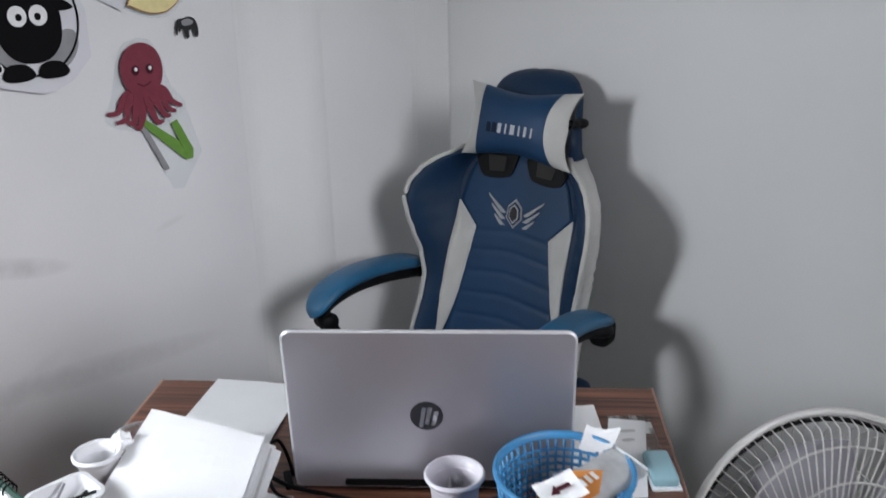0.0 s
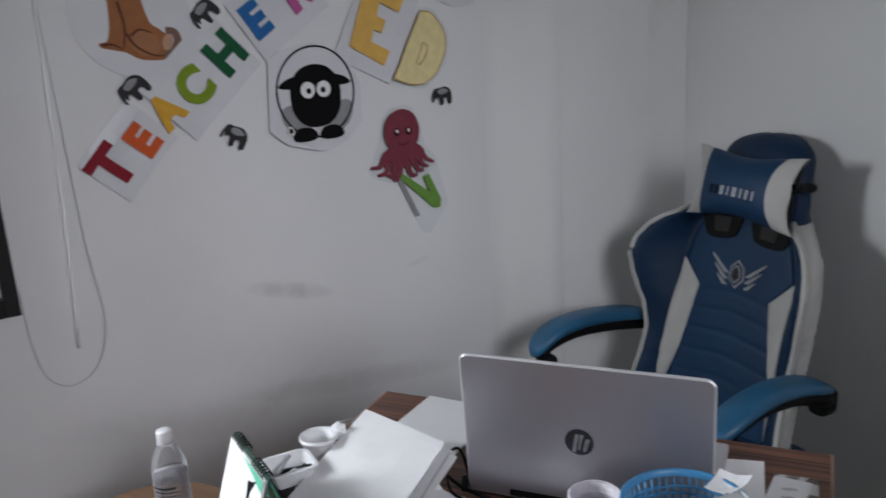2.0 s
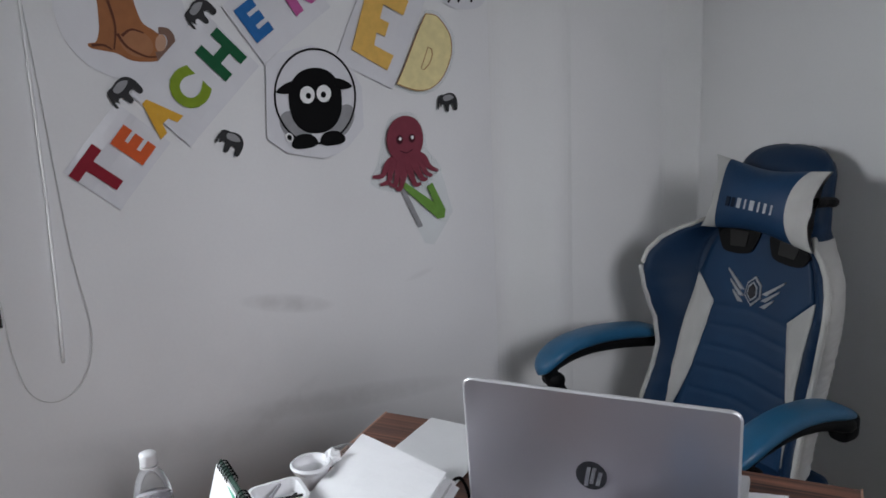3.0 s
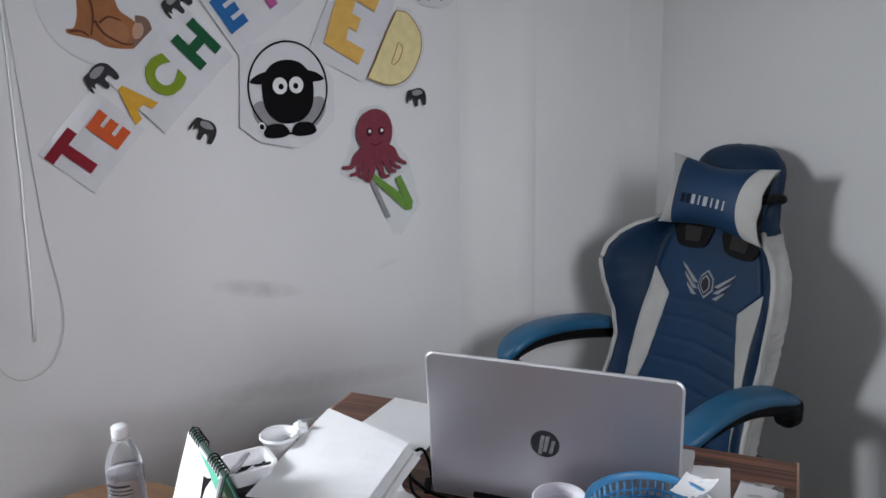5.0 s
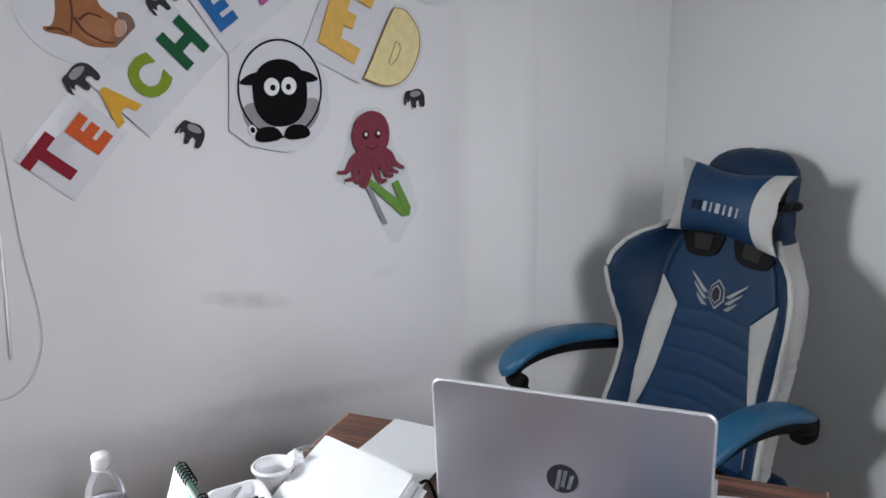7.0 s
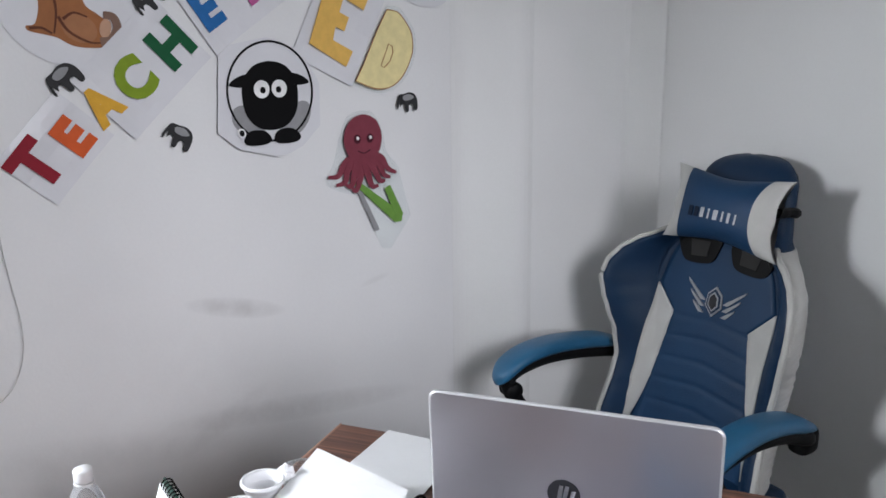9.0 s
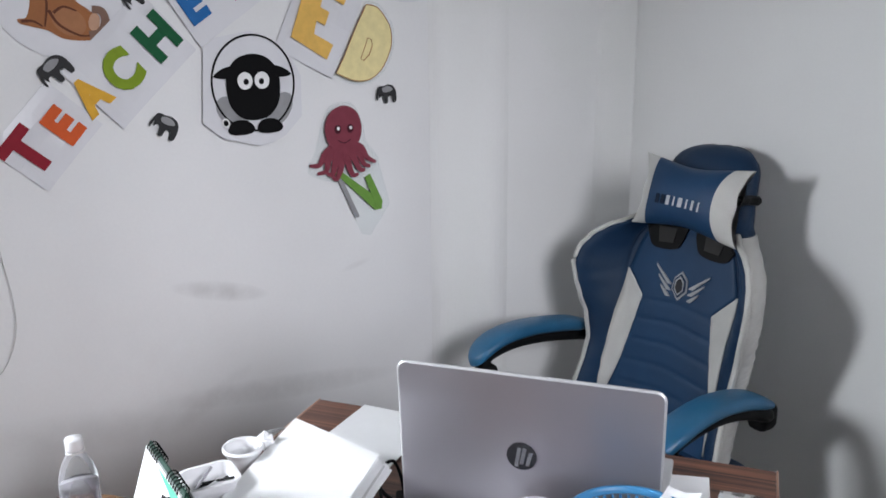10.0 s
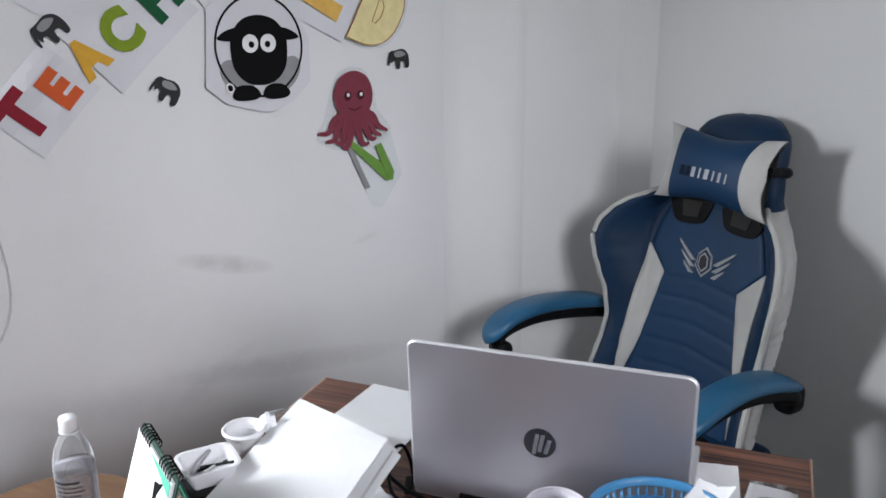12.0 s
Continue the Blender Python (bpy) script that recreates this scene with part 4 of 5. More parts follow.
# loop of the white cord coloured grey to read as a faint shadow line
part("loop", tube(smooth_loop([(0.845, 2.2, 0.0), (0.873, 1.5, 0.0), (0.885, 1.1, 0.004), (0.90, 0.93, 0.008), (0.892, 0.85, 0.01), (0.86, 0.79, 0.01), (0.81, 0.77, 0.01), (0.768, 0.80, 0.01), (0.75, 0.88, 0.008), (0.745, 1.0, 0.004)], 8, False), 0.0010, 6), CORD_SHADED, cord, "", True)


# ---------------------------------------------------------------- things on the desk
sheet("paper_sheet", [(-0.208, 1.500), (-0.050, 1.462), (-0.034, 1.732), (-0.190, 1.749)], on_desk(0, 0, 0.7525), PAPER, "white sheet of paper lying on the desk")
STACK = [(-0.188, 1.238, 0.770), (0.006, 1.234, 0.816), (-0.012, 1.434, 0.832), (-0.190, 1.497, 0.836)]
for k, (dx, dy, turn, mat) in enumerate(((0.022, -0.004, -3.6, PAPER), (0.014, 0.004, -2.4, PAPER), (0.012, -0.006, -1.2, PAPER_GREY), (0.008, 0.002, -1.6, PAPER), (0.004, -0.003, -0.6, PAPER), (0.0, 0.0, 0.0, PAPER))):
    m = on_desk(0, 0, -0.008 + 0.0016 * k) @ pose(-0.10 + dx, 1.37 + dy, 0, 0, 0, turn) @ pose(0.10, -1.37, 0)
    sheet("paper_sheet", STACK, m, mat, "white sheet in a fanned pile of papers", curl=-0.003)


sheet("paper_sheet", [(-0.193, 1.257, 0.806), (0.000, 1.248, 0.826), (-0.012, 1.436, 0.837), (-0.192, 1.498, 0.840)], on_desk(0, 0, 0), PAPER, "white sheet lying on top of a fanned pile of papers", curl=-0.002)


def make_cup(at, r_top, r_bot, h, mat, label, content=True):
    cup = thing("plastic_cup", at, label, "cup", "plastic cups")
    t = 0.0012
    part("wall", lathe([(0, 0.002), (r_bot - 0.002, 0.002), (r_bot, 0.0), (r_bot + 0.001, 0.004), (r_top - 0.004, h * 0.86), (r_top - 0.001, h * 0.88), (r_top, h - 0.004), (r_top + 0.003, h - 0.003), (r_top + 0.003, h),
                        (r_top - t, h), (r_top - 0.004, h * 0.85), (r_bot - t, 0.005), (0, 0.005)], 40), mat, cup, "", True)
    part("rim", tube([(r_top * 1.02 * math.cos(a), r_top * 1.02 * math.sin(a), h) for a in [2 * math.pi * i / 40 for i in range(40)]], 0.0022, 6, True), mat, cup, "rolled rim", True)
    if content:
        bm = bmesh.new()
        for k in range(5):
            a = k * 1.3
            p = Vector((0.012 * math.cos(a), 0.012 * math.sin(a), h * 0.55))
            vs = [bm.verts.new(p + Vector((random.uniform(-0.014, 0.014), random.uniform(-0.014, 0.014), random.uniform(-0.012, 0.024)))) for _ in range(4)]
            for tri in ((0, 1, 2), (0, 2, 3), (0, 1, 3), (1, 2, 3)):
                bm.faces.new([vs[i] for i in tri])
        part("wrapper", bm, SILVER_FILM, cup, "crumpled wrapper inside")
    return cup


make_cup(on_desk(0.248, 1.368), 0.0350, 0.025, 0.084, CUP_PLASTIC, "white plastic cup with a crumpled wrapper inside")
make_cup(on_desk(0.226, 1.205), 0.034, 0.025, 0.095, CUP_PLASTIC, "white plastic cup at the front of the desk")
make_cup(on_desk(-0.222, 1.392), 0.0290, 0.022, 0.085, WHITE_PLASTIC, "white plastic cup beside the paper pile", False)
make_cup(on_desk(-0.200, 1.462), 0.033, 0.025, 0.068, CLEAR, "translucent plastic cup behind another cup", False)


def crumple(name, at, size, mat, label, category, flatness=0.6, seed=1):
    bm = bmesh.new()
    bmesh.ops.create_icosphere(bm, subdivisions=3, radius=1)
    for v in bm.verts:
        d = 1 + 0.55 * noise.noise(v.co * 2.2 + Vector((seed, 0, 0))) + 0.25 * noise.noise(v.co * 6 + Vector((0, seed, 0)))
        v.co = Vector((v.co.x * size * d, v.co.y * size * d * 0.8, max(-0.25, v.co.z) * size * d * flatness + 0.25 * size * flatness))
    return solid(name, bm, mat, at, label, category)


crumple("tissue", on_desk(-0.205, 1.425, 0.822), 0.015, PAPER, "crumpled white tissue tucked behind a cup", "tissue", 1.2, 3)
crumple("tissue", on_desk(-0.045, 1.425, 0.752), 0.024, PAPER, "crumpled white tissue beside the laptop", "tissue", 0.7, 5)


def rounded_tray(at, w, d, h, r, mat, label, name="tray", category="tray"):
    bm = bmesh.new()
    loops = []
    for ins, z in ((0.012, 0.0), (0.004, h * 0.6), (0.0, h), (-0.003, h), (-0.003, h + 0.002), (0.002, h + 0.002), (0.006, h * 0.6), (0.014, 0.003)):
        loops.append([bm.verts.new((x, y, z)) for x, y in rounded(-w / 2 + ins, w / 2 - ins, -d / 2 + ins, d / 2 - ins, max(0.004, r - ins), 5)])
    for p, q in zip(loops, loops[1:]):
        for i in range(len(p)):
            bm.faces.new((p[i], p[(i + 1) % len(p)], q[(i + 1) % len(q)], q[i]))
    bm.faces.new(loops[0][::-1])
    bm.faces.new(loops[-1])
    return solid(name, bm, mat, at, label, category)


solid("black_box", box(-0.03, 0.03, -0.034, 0.034, 0.0, 0.052, 0.003), BLACK, on_desk(-0.213, 1.298, 0.75, -38), "small black box under a white tray", "box")
rounded_tray(on_desk(-0.222, 1.306, 0.802, -38), 0.066, 0.074, 0.028, 0.014, WHITE_PLASTIC, "small square white plastic tray with sticks in it")
for k, (x, y, turn, mat) in enumerate(((-0.004, 0.006, 35, BLACK), (0.004, -0.004, 70, PAPER_GREY), (0.008, 0.006, 15, BLACK), (-0.01, -0.004, 95, FAN_GREY))):
    solid("stick", tube([(-0.022, 0, 0), (0.026, 0, 0.012)], 0.0022, 6), mat, on_desk(-0.222 + x, 1.306 + y, 0.810 + 0.003 * k, turn), "short thin stick lying in a white tray", "stick", "sticks in the tray")


def make_calendar():
    """A desk calendar standing like a tent; ridge from far to near."""
    far, near = Vector((-0.265, 1.243)), Vector((-0.133, 1.147))
    mid, d = (far + near) / 2, (near - far)
    half = d.length / 2
    cal = thing("desk_calendar", on_desk(mid.x, mid.y, 0.75, math.degrees(math.atan2(d.y, d.x))), "green and white spiral desk calendar standing like a tent", "calendar")
    hgt, foot = 0.160, 0.052
    ang = math.degrees(math.atan2(foot, hgt))
    for s, mat, label in ((-1, PAPER, "white calendar pages"), (1, DARK_GREEN, "dark back board")):
        b = part("board", box(-half, half, -0.0012, 0.0012, 0, math.hypot(hgt, foot)), DARK_GREEN, cal, label if s > 0 else "dark green front board")
        b.matrix_local = pose(0, s * foot, 0, s * ang, 0, 0)
        if s < 0:
            pages = part("page_block", box(-half + 0.002, half - 0.006, -0.0050, -0.0016, 0.006, math.hypot(hgt, foot) - 0.006), PAPER, b, "white calendar pages")
            part("picture", plate([(half - 0.062, 0.138), (half - 0.052, 0.098), (half - 0.046, 0.128), (half - 0.030, 0.150), (half - 0.046, 0.142)], 0.0006), INK_BLACK, pages, "dark printed shape").matrix_local = pose(0, -0.0051, 0.0, 90, 0, 0)
            part("tab", plate([(half - 0.045, 0.151), (half - 0.008, 0.143), (half - 0.008, 0.159), (half - 0.10, 0.159)], 0.0005), GREEN_CARD, pages, "pale green printed panel").matrix_local = pose(0, -0.0056, 0.0, 90, 0, 0)
        else:
            part("lining", box(-half + 0.002, half - 0.002, -0.0030, -0.0016, 0.004, math.hypot(hgt, foot) - 0.006), GREEN_CARD, b, "bright green lining")
    part("foot_panel", box(-half + 0.001, half - 0.001, -foot + 0.003, foot - 0.003, 0.0005, 0.0025), GREEN_CARD, cal, "bright green foot panel")
    for k in range(12):
        x = -half + 0.012 + 0.0090 * k if k < 6 else half - 0.058 + 0.0090 * (k - 6)
        part("ring", tube([(x, 0.0075 * math.cos(a), hgt - 0.004 + 0.0075 * math.sin(a)) for a in [2 * math.pi * i / 12 for i in range(12)]], 0.0011, 5, True), BLACK, cal)


make_calendar()


def make_stool():
    st = thing("round_stool", on_desk(-0.600, 1.362, 0.0), "round light brown wooden stool beside the desk", "stool")
    part("seat", lathe([(0, 0.572), (0.156, 0.572), (0.161, 0.576), (0.162, 0.594), (0.158, 0.60), (0, 0.60)], 64), STOOL_WOOD, st)
    for k in range(4):
        a = radians(45 + 90 * k)
        part("leg", tube([(0.09 * math.cos(a), 0.09 * math.sin(a), 0.575), (0.135 * math.cos(a), 0.135 * math.sin(a), 0.0)], 0.015, 10), STOOL_WOOD, st, "", True)
    for k in range(4):
        a, b = radians(45 + 90 * k), radians(135 + 90 * k)
        part("stretcher", tube([(0.12 * math.cos(a), 0.12 * math.sin(a), 0.22), (0.12 * math.cos(b), 0.12 * math.sin(b), 0.22)], 0.009, 8), STOOL_WOOD, st, "", True)


make_stool()


def make_bottle():
    bo = thing("water_bottle", on_desk(-0.530, 1.362, 0.60, 10) @ Matrix.Diagonal((0.87, 0.87, 1.10, 1)), "clear plastic water bottle with a white cap and printed label", "bottle")
    r = 0.0365
    prof = [(0, 0.004), (0.012, 0.006), (r * 0.8, 0.0), (r * 0.97, 0.005), (r, 0.014)]
    for k in range(4):
        z = 0.02 + 0.008 * k
        prof += [(r, z), (r * 0.955, z + 0.004)]
    prof += [(r, 0.056), (r * 0.985, 0.06), (r * 0.985, 0.112), (r, 0.116), (r * 0.98, 0.122), (r * 0.94, 0.132), (r * 0.80, 0.147), (r * 0.58, 0.160), (0.0150, 0.167), (0.0140, 0.172), (0.0140, 0.178)]
    part("body", lathe(prof, 48), BOTTLE_PLASTIC, bo, "", True)
    part("water", lathe([(0, 0.006), (r * 0.9, 0.007), (r * 0.96, 0.016), (r * 0.94, 0.056), (r * 0.95, 0.118), (0, 0.118)], 40), see_through("water", (0.50, 0.48, 0.53), 0.08, 0.26, 1.15), bo, "clear water", True)
    part("neck_ring", lathe([(0.0145, 0.170), (0.0175, 0.170), (0.0175, 0.1725), (0.0145, 0.1725)], 32), WHITE_PLASTIC, bo)
    cap = [(0, 0.1735), (0.0162, 0.1735), (0.0166, 0.176), (0.0164, 0.190), (0.0152, 0.192), (0, 0.192)]
    part("cap", lathe(cap, 32), WHITE_PLASTIC, bo, "white ribbed cap", True)
    label = see_through("label_film", (0.45, 0.43, 0.46), 0.3, 0.22, 1.15)
    part("label", lathe([(r * 0.992, 0.060), (r * 0.995, 0.062), (r * 0.995, 0.110), (r * 0.992, 0.112)], 48), label, bo, "translucent printed label", True)
    for k in range(6):
        z, span = 0.066 + 0.0066 * k, 0.9 - 0.1 * (k % 3)
        bm = bmesh.new()
        h_ = 0.0034 if k == 5 else 0.0016
        row = [(bm.verts.new((r * 1.003 * math.cos(a), r * 1.003 * math.sin(a), z)), bm.verts.new((r * 1.003 * math.cos(a), r * 1.003 * math.sin(a), z + h_))) for a in [radians(-85) - span + 2 * span * i / 16 for i in range(17)]]
        for p, q in zip(row, row[1:]):
            bm.faces.new((p[0], q[0], q[1], p[1]))
        part("print_bar", bm, INK_DARKGREY, bo)


make_bottle()
solid("pen", tube([(-0.075, 0, 0.0045), (-0.06, 0, 0.0045), (0.05, 0, 0.0045), (0.066, 0, 0.0045), (0.075, 0, 0.004)], [0.003, 0.0045, 0.0045, 0.0042, 0.001], 10), INK_UMBER, on_desk(-0.560, 1.416, 0.60, 27), "thin dark brown pen lying on the stool", "pen", smooth=True)
solid("wooden_block", box(-0.02, 0.02, -0.012, 0.012, 0, 0.018, 0.004), STOOL_WOOD, on_desk(-0.472, 1.392, 0.60, 20), "small light wooden block on the stool", "block")


def make_basket():
    ba = thing("basket", on_desk(0.378, 1.312, 0.75), "blue plastic lattice basket full of wrappers and cards", "basket")
    rt, rb, h = 0.078, 0.058, 0.132
    rad = lambda z: rb + (rt - rb) * (z / h) ** 0.8
    part("rim", lathe([(rt - 0.002, h - 0.008), (rt + 0.0015, h - 0.008), (rt + 0.004, h - 0.003), (rt + 0.0035, h + 0.001), (rt + 0.001, h + 0.002), (rt - 0.002, h), (rt - 0.002, h - 0.008)], 56), BASKET_BLUE, ba, "rolled blue rim", True)
    part("bottom", lathe([(0, 0.0), (rb, 0.0), (rb + 0.002, 0.003), (rb + 0.001, 0.012), (rb - 0.003, 0.012), (rb - 0.004, 0.004), (0, 0.004)], 48), BASKET_BLUE, ba, "", True)
    rib = mesh_from(tube([(rad(z), 0, z) for z in [0.008 + (h - 0.018) * i / 8 for i in range(9)]], 0.0019, 6), "rib", BASKET_BLUE, True)
    for k in range(46):
        ob = new("rib", rib)
        ob.parent = ba
        ob.matrix_local = pose(0, 0, 0, 0, 0, 360 / 46 * k)
    for k in range(11):
        z = 0.016 + 0.0094 * k
        part("hoop", lathe([(rad(z) - 0.0016, z - 0.0013), (rad(z) + 0.0016, z - 0.0013), (rad(z) + 0.0016, z + 0.0013), (rad(z) - 0.0016, z + 0.0013), (rad(z) - 0.0016, z - 0.0013)], 52), BASKET_BLUE, ba)


make_basket()
# in and around the basket
bag = thing("snack_bag", on_desk(0.416, 1.298, 0.878, 42) @ pose(0, 0, 0, 8, -4, 0) @ Matrix.Scale(0.84, 4), "flat silver foil bag with an orange printed triangle", "bag")
bm = bmesh.new()
nx, ny = 16, 8
gr = [[[bm.verts.new((-0.085 + 0.150 * i / nx, -0.033 + 0.066 * j / ny, s * (0.011 * math.sin(math.pi * j / ny) * math.sin(math.pi * min(1, i / nx * 1.15)) ** 0.7 if 0 < i < nx else 0) + 0.002 * noise.noise(Vector((i * 0.6, j * 0.6, s))))) for i in range(nx + 1)] for j in range(ny + 1)] for s in (-1, 1)]
for s in range(2):
    for j in range(ny):
        for i in range(nx):
            bm.faces.new((gr[s][j][i], gr[s][j][i + 1], gr[s][j + 1][i + 1], gr[s][j + 1][i]))
part("pouch", bm, SILVER_FILM, bag, "silver foil pouch", True)
tri = part("triangle", plate([(-0.078, -0.026), (-0.03, -0.026), (0.006, 0.0), (-0.03, 0.026), (-0.078, 0.026)], 0.0008), ORANGE, bag, "orange printed triangle")
tri.location.z = 0.0135
for k in range(4):
    part("print_bar", plate([(-0.048 + 0.011 * k, -0.007), (-0.042 + 0.011 * k, -0.007), (-0.041 + 0.011 * k, 0.007), (-0.047 + 0.011 * k, 0.007)], 0.0006), INK_WHITE, bag).location.z = 0.0145
part("clip", box(0.060, 0.066, -0.030, 0.030, -0.003, 0.006, 0.002), CLEAR, bag, "clear sealing strip")
sheet("card", [(-0.026, -0.018), (0.024, -0.020), (0.026, 0.018), (-0.024, 0.020)], on_desk(0.370, 1.258, 0.890, 32) @ pose(0, 0, 0, 10, -8, 0), PAPER, "small white card with a maroon arrow in the basket", 0.004, category="card")
solid("arrow_print", plate([(-0.014, -0.003), (-0.004, -0.007), (-0.004, -0.003), (0.012, -0.003), (0.012, 0.003), (-0.004, 0.003), (-0.004, 0.007)], 0.0006), INK_MAROON_DARK, on_desk(0.370, 1.258, 0.8938, 32) @ pose(0, 0, 0, 10, -8, 0), "dark maroon arrow printed on a small card", "print")
crumple("wrapper", on_desk(0.350, 1.255, 0.842), 0.030, PAPER, "crumpled white wrapper in the basket", "wrapper", 0.6, 8)
crumple("wrapper", on_desk(0.402, 1.352, 0.820), 0.040, SILVER_FILM, "crumpled silver wrapper in the basket", "wrapper", 0.5, 12)
crumple("wrapper", on_desk(0.378, 1.300, 0.768), 0.050, PAPER, "crumpled papers at the bottom of the basket", "wrapper", 0.8, 14)
sheet("paper_slip", [(0.396, 1.345), (0.436, 1.350), (0.452, 1.392), (0.410, 1.396)], on_desk(0, 0, 0.8805), PAPER, "white paper slip leaning over the basket rim", 0.01)
sheet("paper_sheet", [(0.398, 1.500), (0.466, 1.505), (0.452, 1.684), (0.392, 1.675)], on_desk(0, 0, 0.7525), PAPER, "white sheet of paper beside the laptop")
sheet("plastic_sleeve", [(0.470, 1.470), (0.540, 1.480), (0.534, 1.655), (0.470, 1.652)], on_desk(0, 0, 0.7522), LAMINATE, "clear plastic sleeve lying on the desk", category="sleeve")
sheet("card", [(0.442, 1.432), (0.500, 1.440), (0.526, 1.634), (0.470, 1.640)], on_desk(0, 0, 0.7545), PAPER, "white receipt lying on a clear sleeve", category="card")
for x, y, w_, turn in ((0.494, 1.60, 0.012, 10), (0.492, 1.575, 0.010, 12)):
    solid("print_mark", plate(oval(0, 0, w_, 0.004, 20), 0.0004), PAPER_GREY, on_desk(x, y, 0.7575, turn), "grey printed mark on a white receipt", "print")
nb = thing("small_packet", on_desk(0.528, 1.500, 0.75, 4), "small pale blue and white tissue packet", "packet")
part("wrap", box(-0.020, 0.016, -0.036, 0.036, 0.003, 0.018, 0.006, 3), see_through("packet_film", (0.35, 0.58, 0.66), 0.25, 0.75), nb, "pale blue film", True)
part("edge", box(-0.022, 0.019, -0.040, 0.040, 0.0005, 0.004, 0.001), PAPER, nb, "white backing")

# front middle: loose sheets, cable, cloth, tub
for k, (q, mat, label) in enumerate((
        ([(0.02, 1.22), (0.17, 1.24), (0.150, 1.395), (0.005, 1.405)], PAPER, "white sheet with a dark printed blot on the desk"),
        ([(-0.045, 1.28), (0.03, 1.27), (0.028, 1.415), (-0.035, 1.43)], PAPER, "white printed sheet on the desk"),
        ([(0.09, 1.30), (0.21, 1.32), (0.190, 1.405), (0.085, 1.395)], PAPER, "white sheet in front of the laptop"))):
    sheet("paper_sheet", q, on_desk(0, 0, 0.7522 + 0.0016 * k, 0), mat, label, 0.004)
solid("printed_blot", plate(smooth_loop([(0.0, 0.0), (0.012, 0.018), (0.02, 0.012), (0.03, 0.028), (0.042, 0.018), (0.058, 0.03), (0.064, 0.012), (0.078, 0.010), (0.066, -0.006), (0.07, -0.03), (0.03, -0.04), (0.006, -0.028)], 3), 0.0005), INK_DARKGREY, on_desk(0.030, 1.285, 0.7595, 12), "dark jagged print on a white sheet", "print")
crumple("wrapper", on_desk(0.192, 1.285, 0.7545), 0.038, CLEAR_FILM, "crinkled clear plastic wrapper beside a cup", "wrapper", 1.1, 21)
cable = [(-0.03, 1.50, 0.782), (-0.034, 1.478, 0.776), (-0.022, 1.455, 0.768), (0.005, 1.440, 0.762), (0.03, 1.428, 0.762), (0.07, 1.415, 0.764), (0.12, 1.405, 0.762), (0.18, 1.410, 0.761), (0.25, 1.412, 0.760)]
solid("cable", tube(smooth_loop(cable, 6, False), 0.0032, 8), BLACK, DESK, "black cable lying along the laptop", "cable", smooth=True)
loop_ = smooth_loop([(0.016, 1.462, 0.758), (0.006, 1.470, 0.790), (-0.004, 1.466, 0.812), (-0.014, 1.450, 0.806), (-0.010, 1.432, 0.782), (0.004, 1.418, 0.760), (0.040, 1.408, 0.756), (0.085, 1.400, 0.756)], 6, False)
solid("cable", tube(loop_, 0.0026, 8), BLACK, DESK, "thin black cable rising in a loop beside the laptop", "cable", smooth=True)
solid("power_plug", box(-0.006, 0.006, -0.018, 0.018, 0, 0.011, 0.004, 3), BLACK, on_desk(0.010, 1.456, 0.75, 20), "black power plug at the laptop's corner", "plug")
solid("dark_pouch", box(-0.055, 0.055, -0.06, 0.06, 0, 0.028, 0.012, 3), NAVY, on_desk(0.300, 1.345, 0.7505, 20), "dark navy cloth pouch under the basket", "pouch", smooth=True)
tub = thing("clear_tub", on_desk(0.004, 1.214, 0.75) @ Matrix.Diagonal((0.84, 0.84, 0.66, 1)), "clear plastic tub full of small packets", "tub")
part("wall", lathe([(0, 0.0), (0.058, 0.0), (0.060, 0.004), (0.070, 0.086), (0.075, 0.088), (0.075, 0.091), (0.069, 0.090), (0.059, 0.006), (0, 0.004)], 48), CLEAR, tub, "", True)
part("rim", tube([(0.074 * math.cos(a), 0.074 * math.sin(a), 0.089) for a in [2 * math.pi * i / 48 for i in range(48)]], 0.0022, 6, True), WHITE_PLASTIC, tub, "", True)
for k in range(4):
    part("print_bar", plate([(-0.022, 0.03 + 0.007 * k), (0.012 - 0.004 * (k % 2), 0.03 + 0.007 * k), (0.012 - 0.004 * (k % 2), 0.0335 + 0.007 * k), (-0.022, 0.0335 + 0.007 * k)], 0.0008), INK_DARKGREY, tub).matrix_local = pose(0.012, -0.072, 0, 90, 0, 8)
for k in range(9):
    a = 0.7 * k
    solid("packet", box(-0.020, 0.020, -0.003, 0.003, 0, 0.074, 0.0015), (PAPER_GREY, INK_DARKGREY, PAPER)[k % 3], on_desk(0.012 + 0.020 * math.cos(a), 1.218 + 0.026 * math.sin(a), 0.755, 40 + 17 * k) @ pose(0, 0, 0, 6 - 3 * (k % 4), 0, 0) @ Matrix.Scale(0.72, 4),
          "small paper packet standing in a clear tub", "packet", "packets in the tub")
rounded_tray(on_desk(-0.095, 1.130, 0.75, 15), 0.085, 0.075, 0.055, 0.018, CLEAR, "clear plastic box at the front of the desk", "clear_box", "box")
# added body that fills the space looking dark under the papers
solid("dark_filler", box(-0.06, 0.055, -0.06, 0.06, 0, 0.022, 0.008, 3), NAVY, on_desk(-0.100, 1.375, 0.75, 4), "added dark filler in the space under the pile of papers", "case", smooth=True)
sheet("card", [(-0.16, 1.195), (-0.095, 1.160), (-0.085, 1.205), (-0.145, 1.235)], on_desk(0, 0, 0.7525), PAPER, "white card beside the calendar", 0.004, category="card")


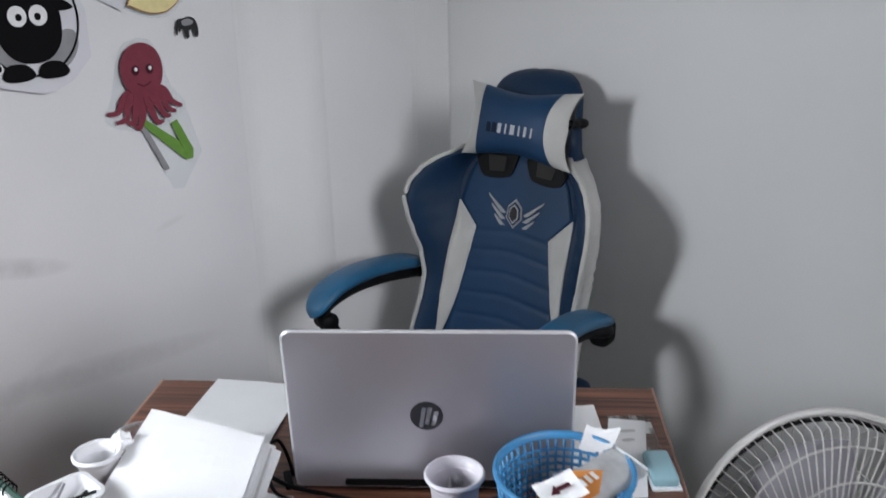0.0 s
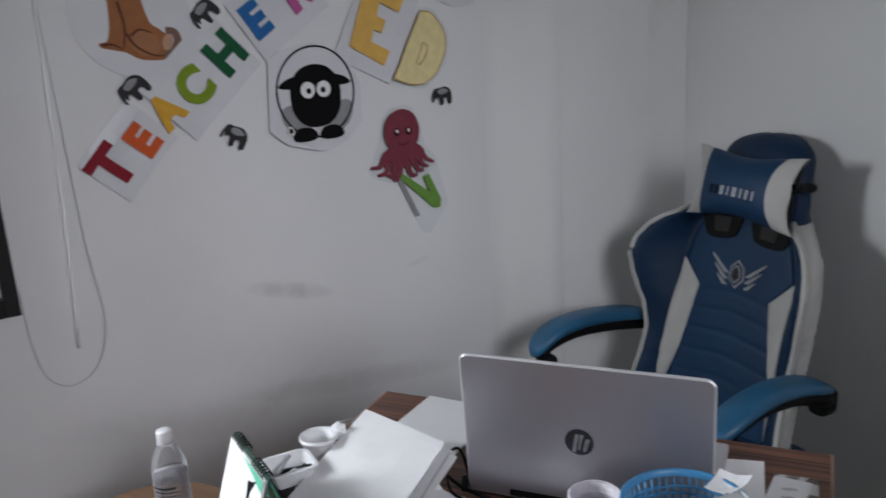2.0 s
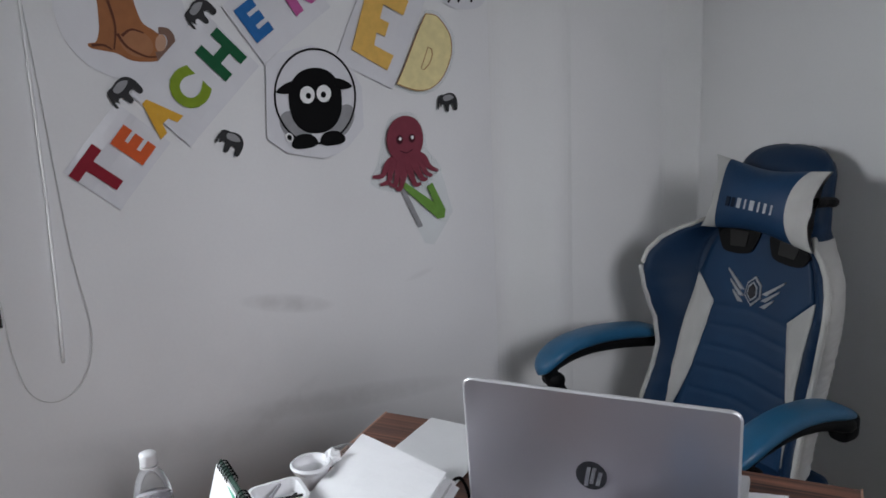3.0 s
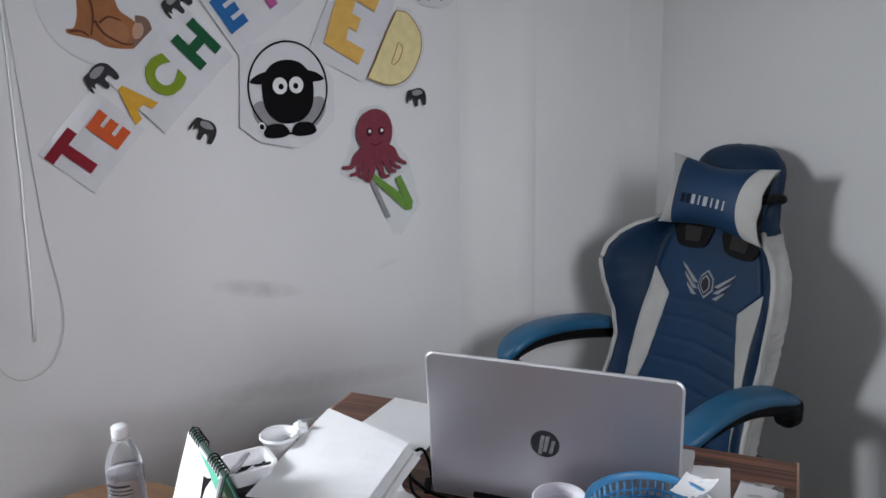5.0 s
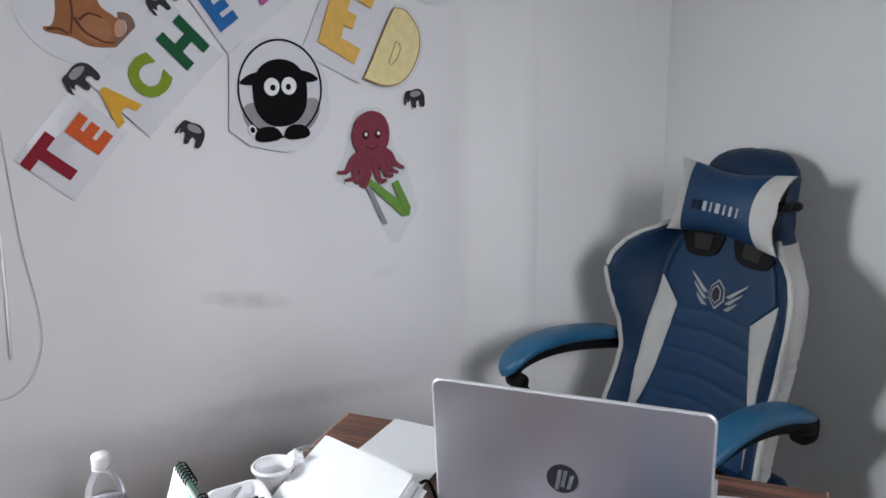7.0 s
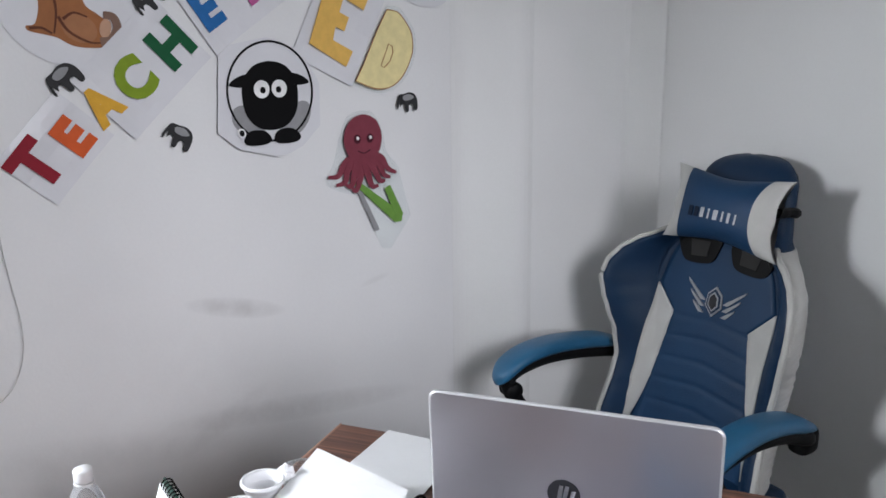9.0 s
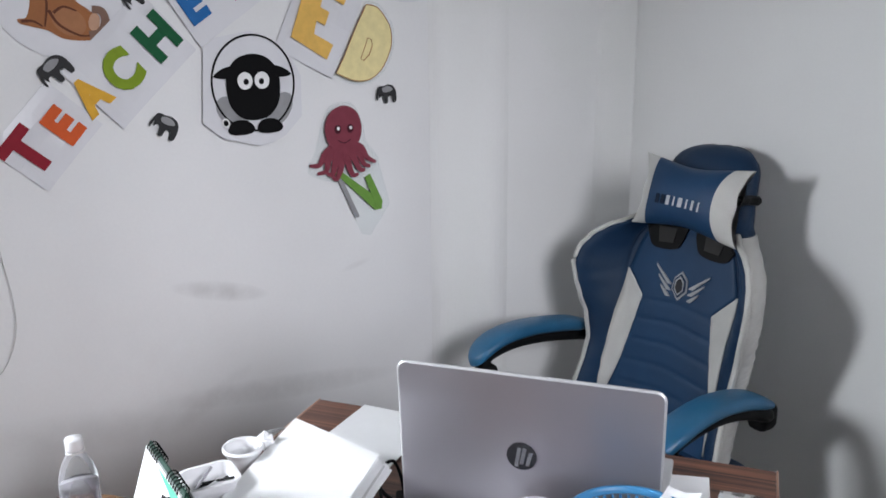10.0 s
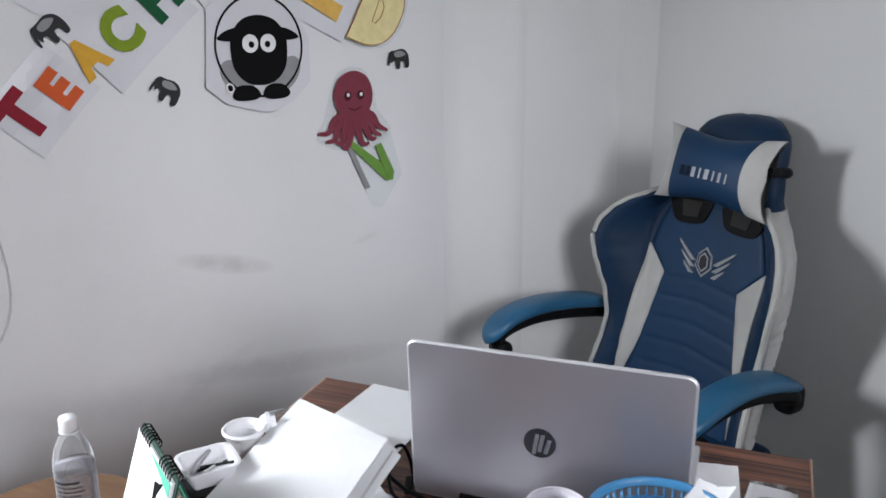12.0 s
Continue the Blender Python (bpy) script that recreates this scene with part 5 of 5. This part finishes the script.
# ---------------------------------------------------------------- fan
def make_fan():
    axis = Vector((0.66, -0.63, 0.40)).normalized()
    turn = axis.to_track_quat("Z", "Y").to_matrix().to_4x4()
    at = Vector((1.511, 1.629, 0.631))
    fan = thing("pedestal_fan", pose(at.x, at.y, 0), "white pedestal fan with a round wire guard and grey blades", "fan")
    head = Matrix.Translation((0, 0, at.z)) @ turn
    R = 0.223
    ring = part("guard_rim", tube([(R * math.cos(a), R * math.sin(a), 0) for a in [2 * math.pi * i / 72 for i in range(72)]], 0.0055, 10, True), FAN_WHITE, fan, "thick white guard rim", True)
    ring.matrix_local = head
    dark = part("rim_seal", tube([((R - 0.011) * math.cos(a), (R - 0.011) * math.sin(a), -0.006) for a in [2 * math.pi * i / 72 for i in range(72)]], 0.0035, 8, True), BLACK, fan, "dark inner ring", True)
    dark.matrix_local = head

    def wire(sign, depth, twist):
        pts = []
        for i in range(13):
            u = i / 12
            r = 0.05 + (R - 0.006 - 0.05) * u
            pts.append((r * math.cos(twist * (1 - u) ** 1.3), r * math.sin(twist * (1 - u) ** 1.3), sign * depth * math.sqrt(max(0, 1 - u ** 3.2))))
        return tube(pts, 0.0011, 5)
    for name, sign, depth, twist, count in (("front_wire", 1, 0.055, 0.5, 90), ("rear_wire", -1, 0.085, -0.35, 70)):
        me = mesh_from(wire(sign, depth, twist), name, FAN_WHITE, True)
        for k in range(count):
            ob = new(name, me)
            ob.parent = fan
            ob.matrix_local = head @ pose(0, 0, 0, 0, 0, 360 / count * k)
    for r, z in ((0.135, 0.051), (0.18, 0.040), (0.155, -0.068)):
        part("hoop", tube([(r * math.cos(a), r * math.sin(a), z) for a in [2 * math.pi * i / 60 for i in range(60)]], 0.0016, 5, True), FAN_WHITE, fan, "", True).matrix_local = head
    part("badge", lathe([(0, 0.062), (0.045, 0.062), (0.052, 0.056), (0.052, 0.050), (0, 0.050)], 40), FAN_WHITE, fan, "", True).matrix_local = head
    hub = part("hub", lathe([(0, 0.03), (0.028, 0.028), (0.036, 0.015), (0.036, -0.03), (0, -0.03)], 32), FAN_GREY, fan, "", True)
    hub.matrix_local = head
    for k in range(5):
        bm = bmesh.new()
        n, m_ = 12, 8
        g = []
        for i in range(n + 1):
            r = 0.03 + 0.155 * i / n
            wid = 0.80 + 0.35 * math.sin(math.pi * i / n * 0.85)
            g.append([bm.verts.new((r * math.cos((j / m_ - 0.5) * wid + 0.15 * i / n), r * math.sin((j / m_ - 0.5) * wid + 0.15 * i / n), 0.032 * (j / m_ - 0.5) * (1.1 - 0.5 * i / n))) for j in range(m_ + 1)])
        for p, q in zip(g, g[1:]):
            for j in range(m_):
                bm.faces.new((p[j], p[j + 1], q[j + 1], q[j]))
        geo = bmesh.ops.extrude_face_region(bm, geom=bm.faces[:])
        for v in geo["geom"]:
            if isinstance(v, bmesh.types.BMVert):
                v.co.z += 0.0022
        bl = part("blade", bm, FAN_GREY, fan, "grey plastic blade", True)
        bl.matrix_local = head @ pose(0, 0, 0, 0, 0, 72 * k + 20)
    part("motor", lathe([(0, -0.19), (0.05, -0.185), (0.065, -0.15), (0.065, -0.10), (0.055, -0.088), (0, -0.088)], 36), FAN_WHITE, fan, "", True).matrix_local = head
    back = (head @ Vector((0, 0, -0.14)))
    part("pole", tube([(back.x, back.y, 0.03), (back.x, back.y, back.z - 0.05)], 0.014, 14), FAN_WHITE, fan, "", True)
    part("base", lathe([(0, 0.0), (0.19, 0.0), (0.195, 0.008), (0.17, 0.026), (0.05, 0.045), (0, 0.05)], 48), FAN_WHITE, fan, "", True).location = (back.x, back.y, 0)


make_fan()


# scraps on the desk
sheet("paper_scrap", [(-0.062, 1.462), (-0.034, 1.455), (-0.030, 1.482), (-0.056, 1.488)], on_desk(0, 0, 0.7545), material("pale_green_paper", (0.42, 0.56, 0.48), 0.7), "small pale green paper scrap beside the laptop", 0.004, category="paper")


# ---------------------------------------------------------------- floor tiles
TILE = 0.6
tile = mesh_from(box(0.002, TILE - 0.002, 0.002, TILE - 0.002, -0.008, 0.0, 0.0015, 1), "tile", FLOOR)
for i in range(6):
    for j in range(10):
        ob = new("tile", tile)
        ob.parent = floor
        ob.location = (i * TILE, Y0 + j * TILE - 0.05, 0.0)
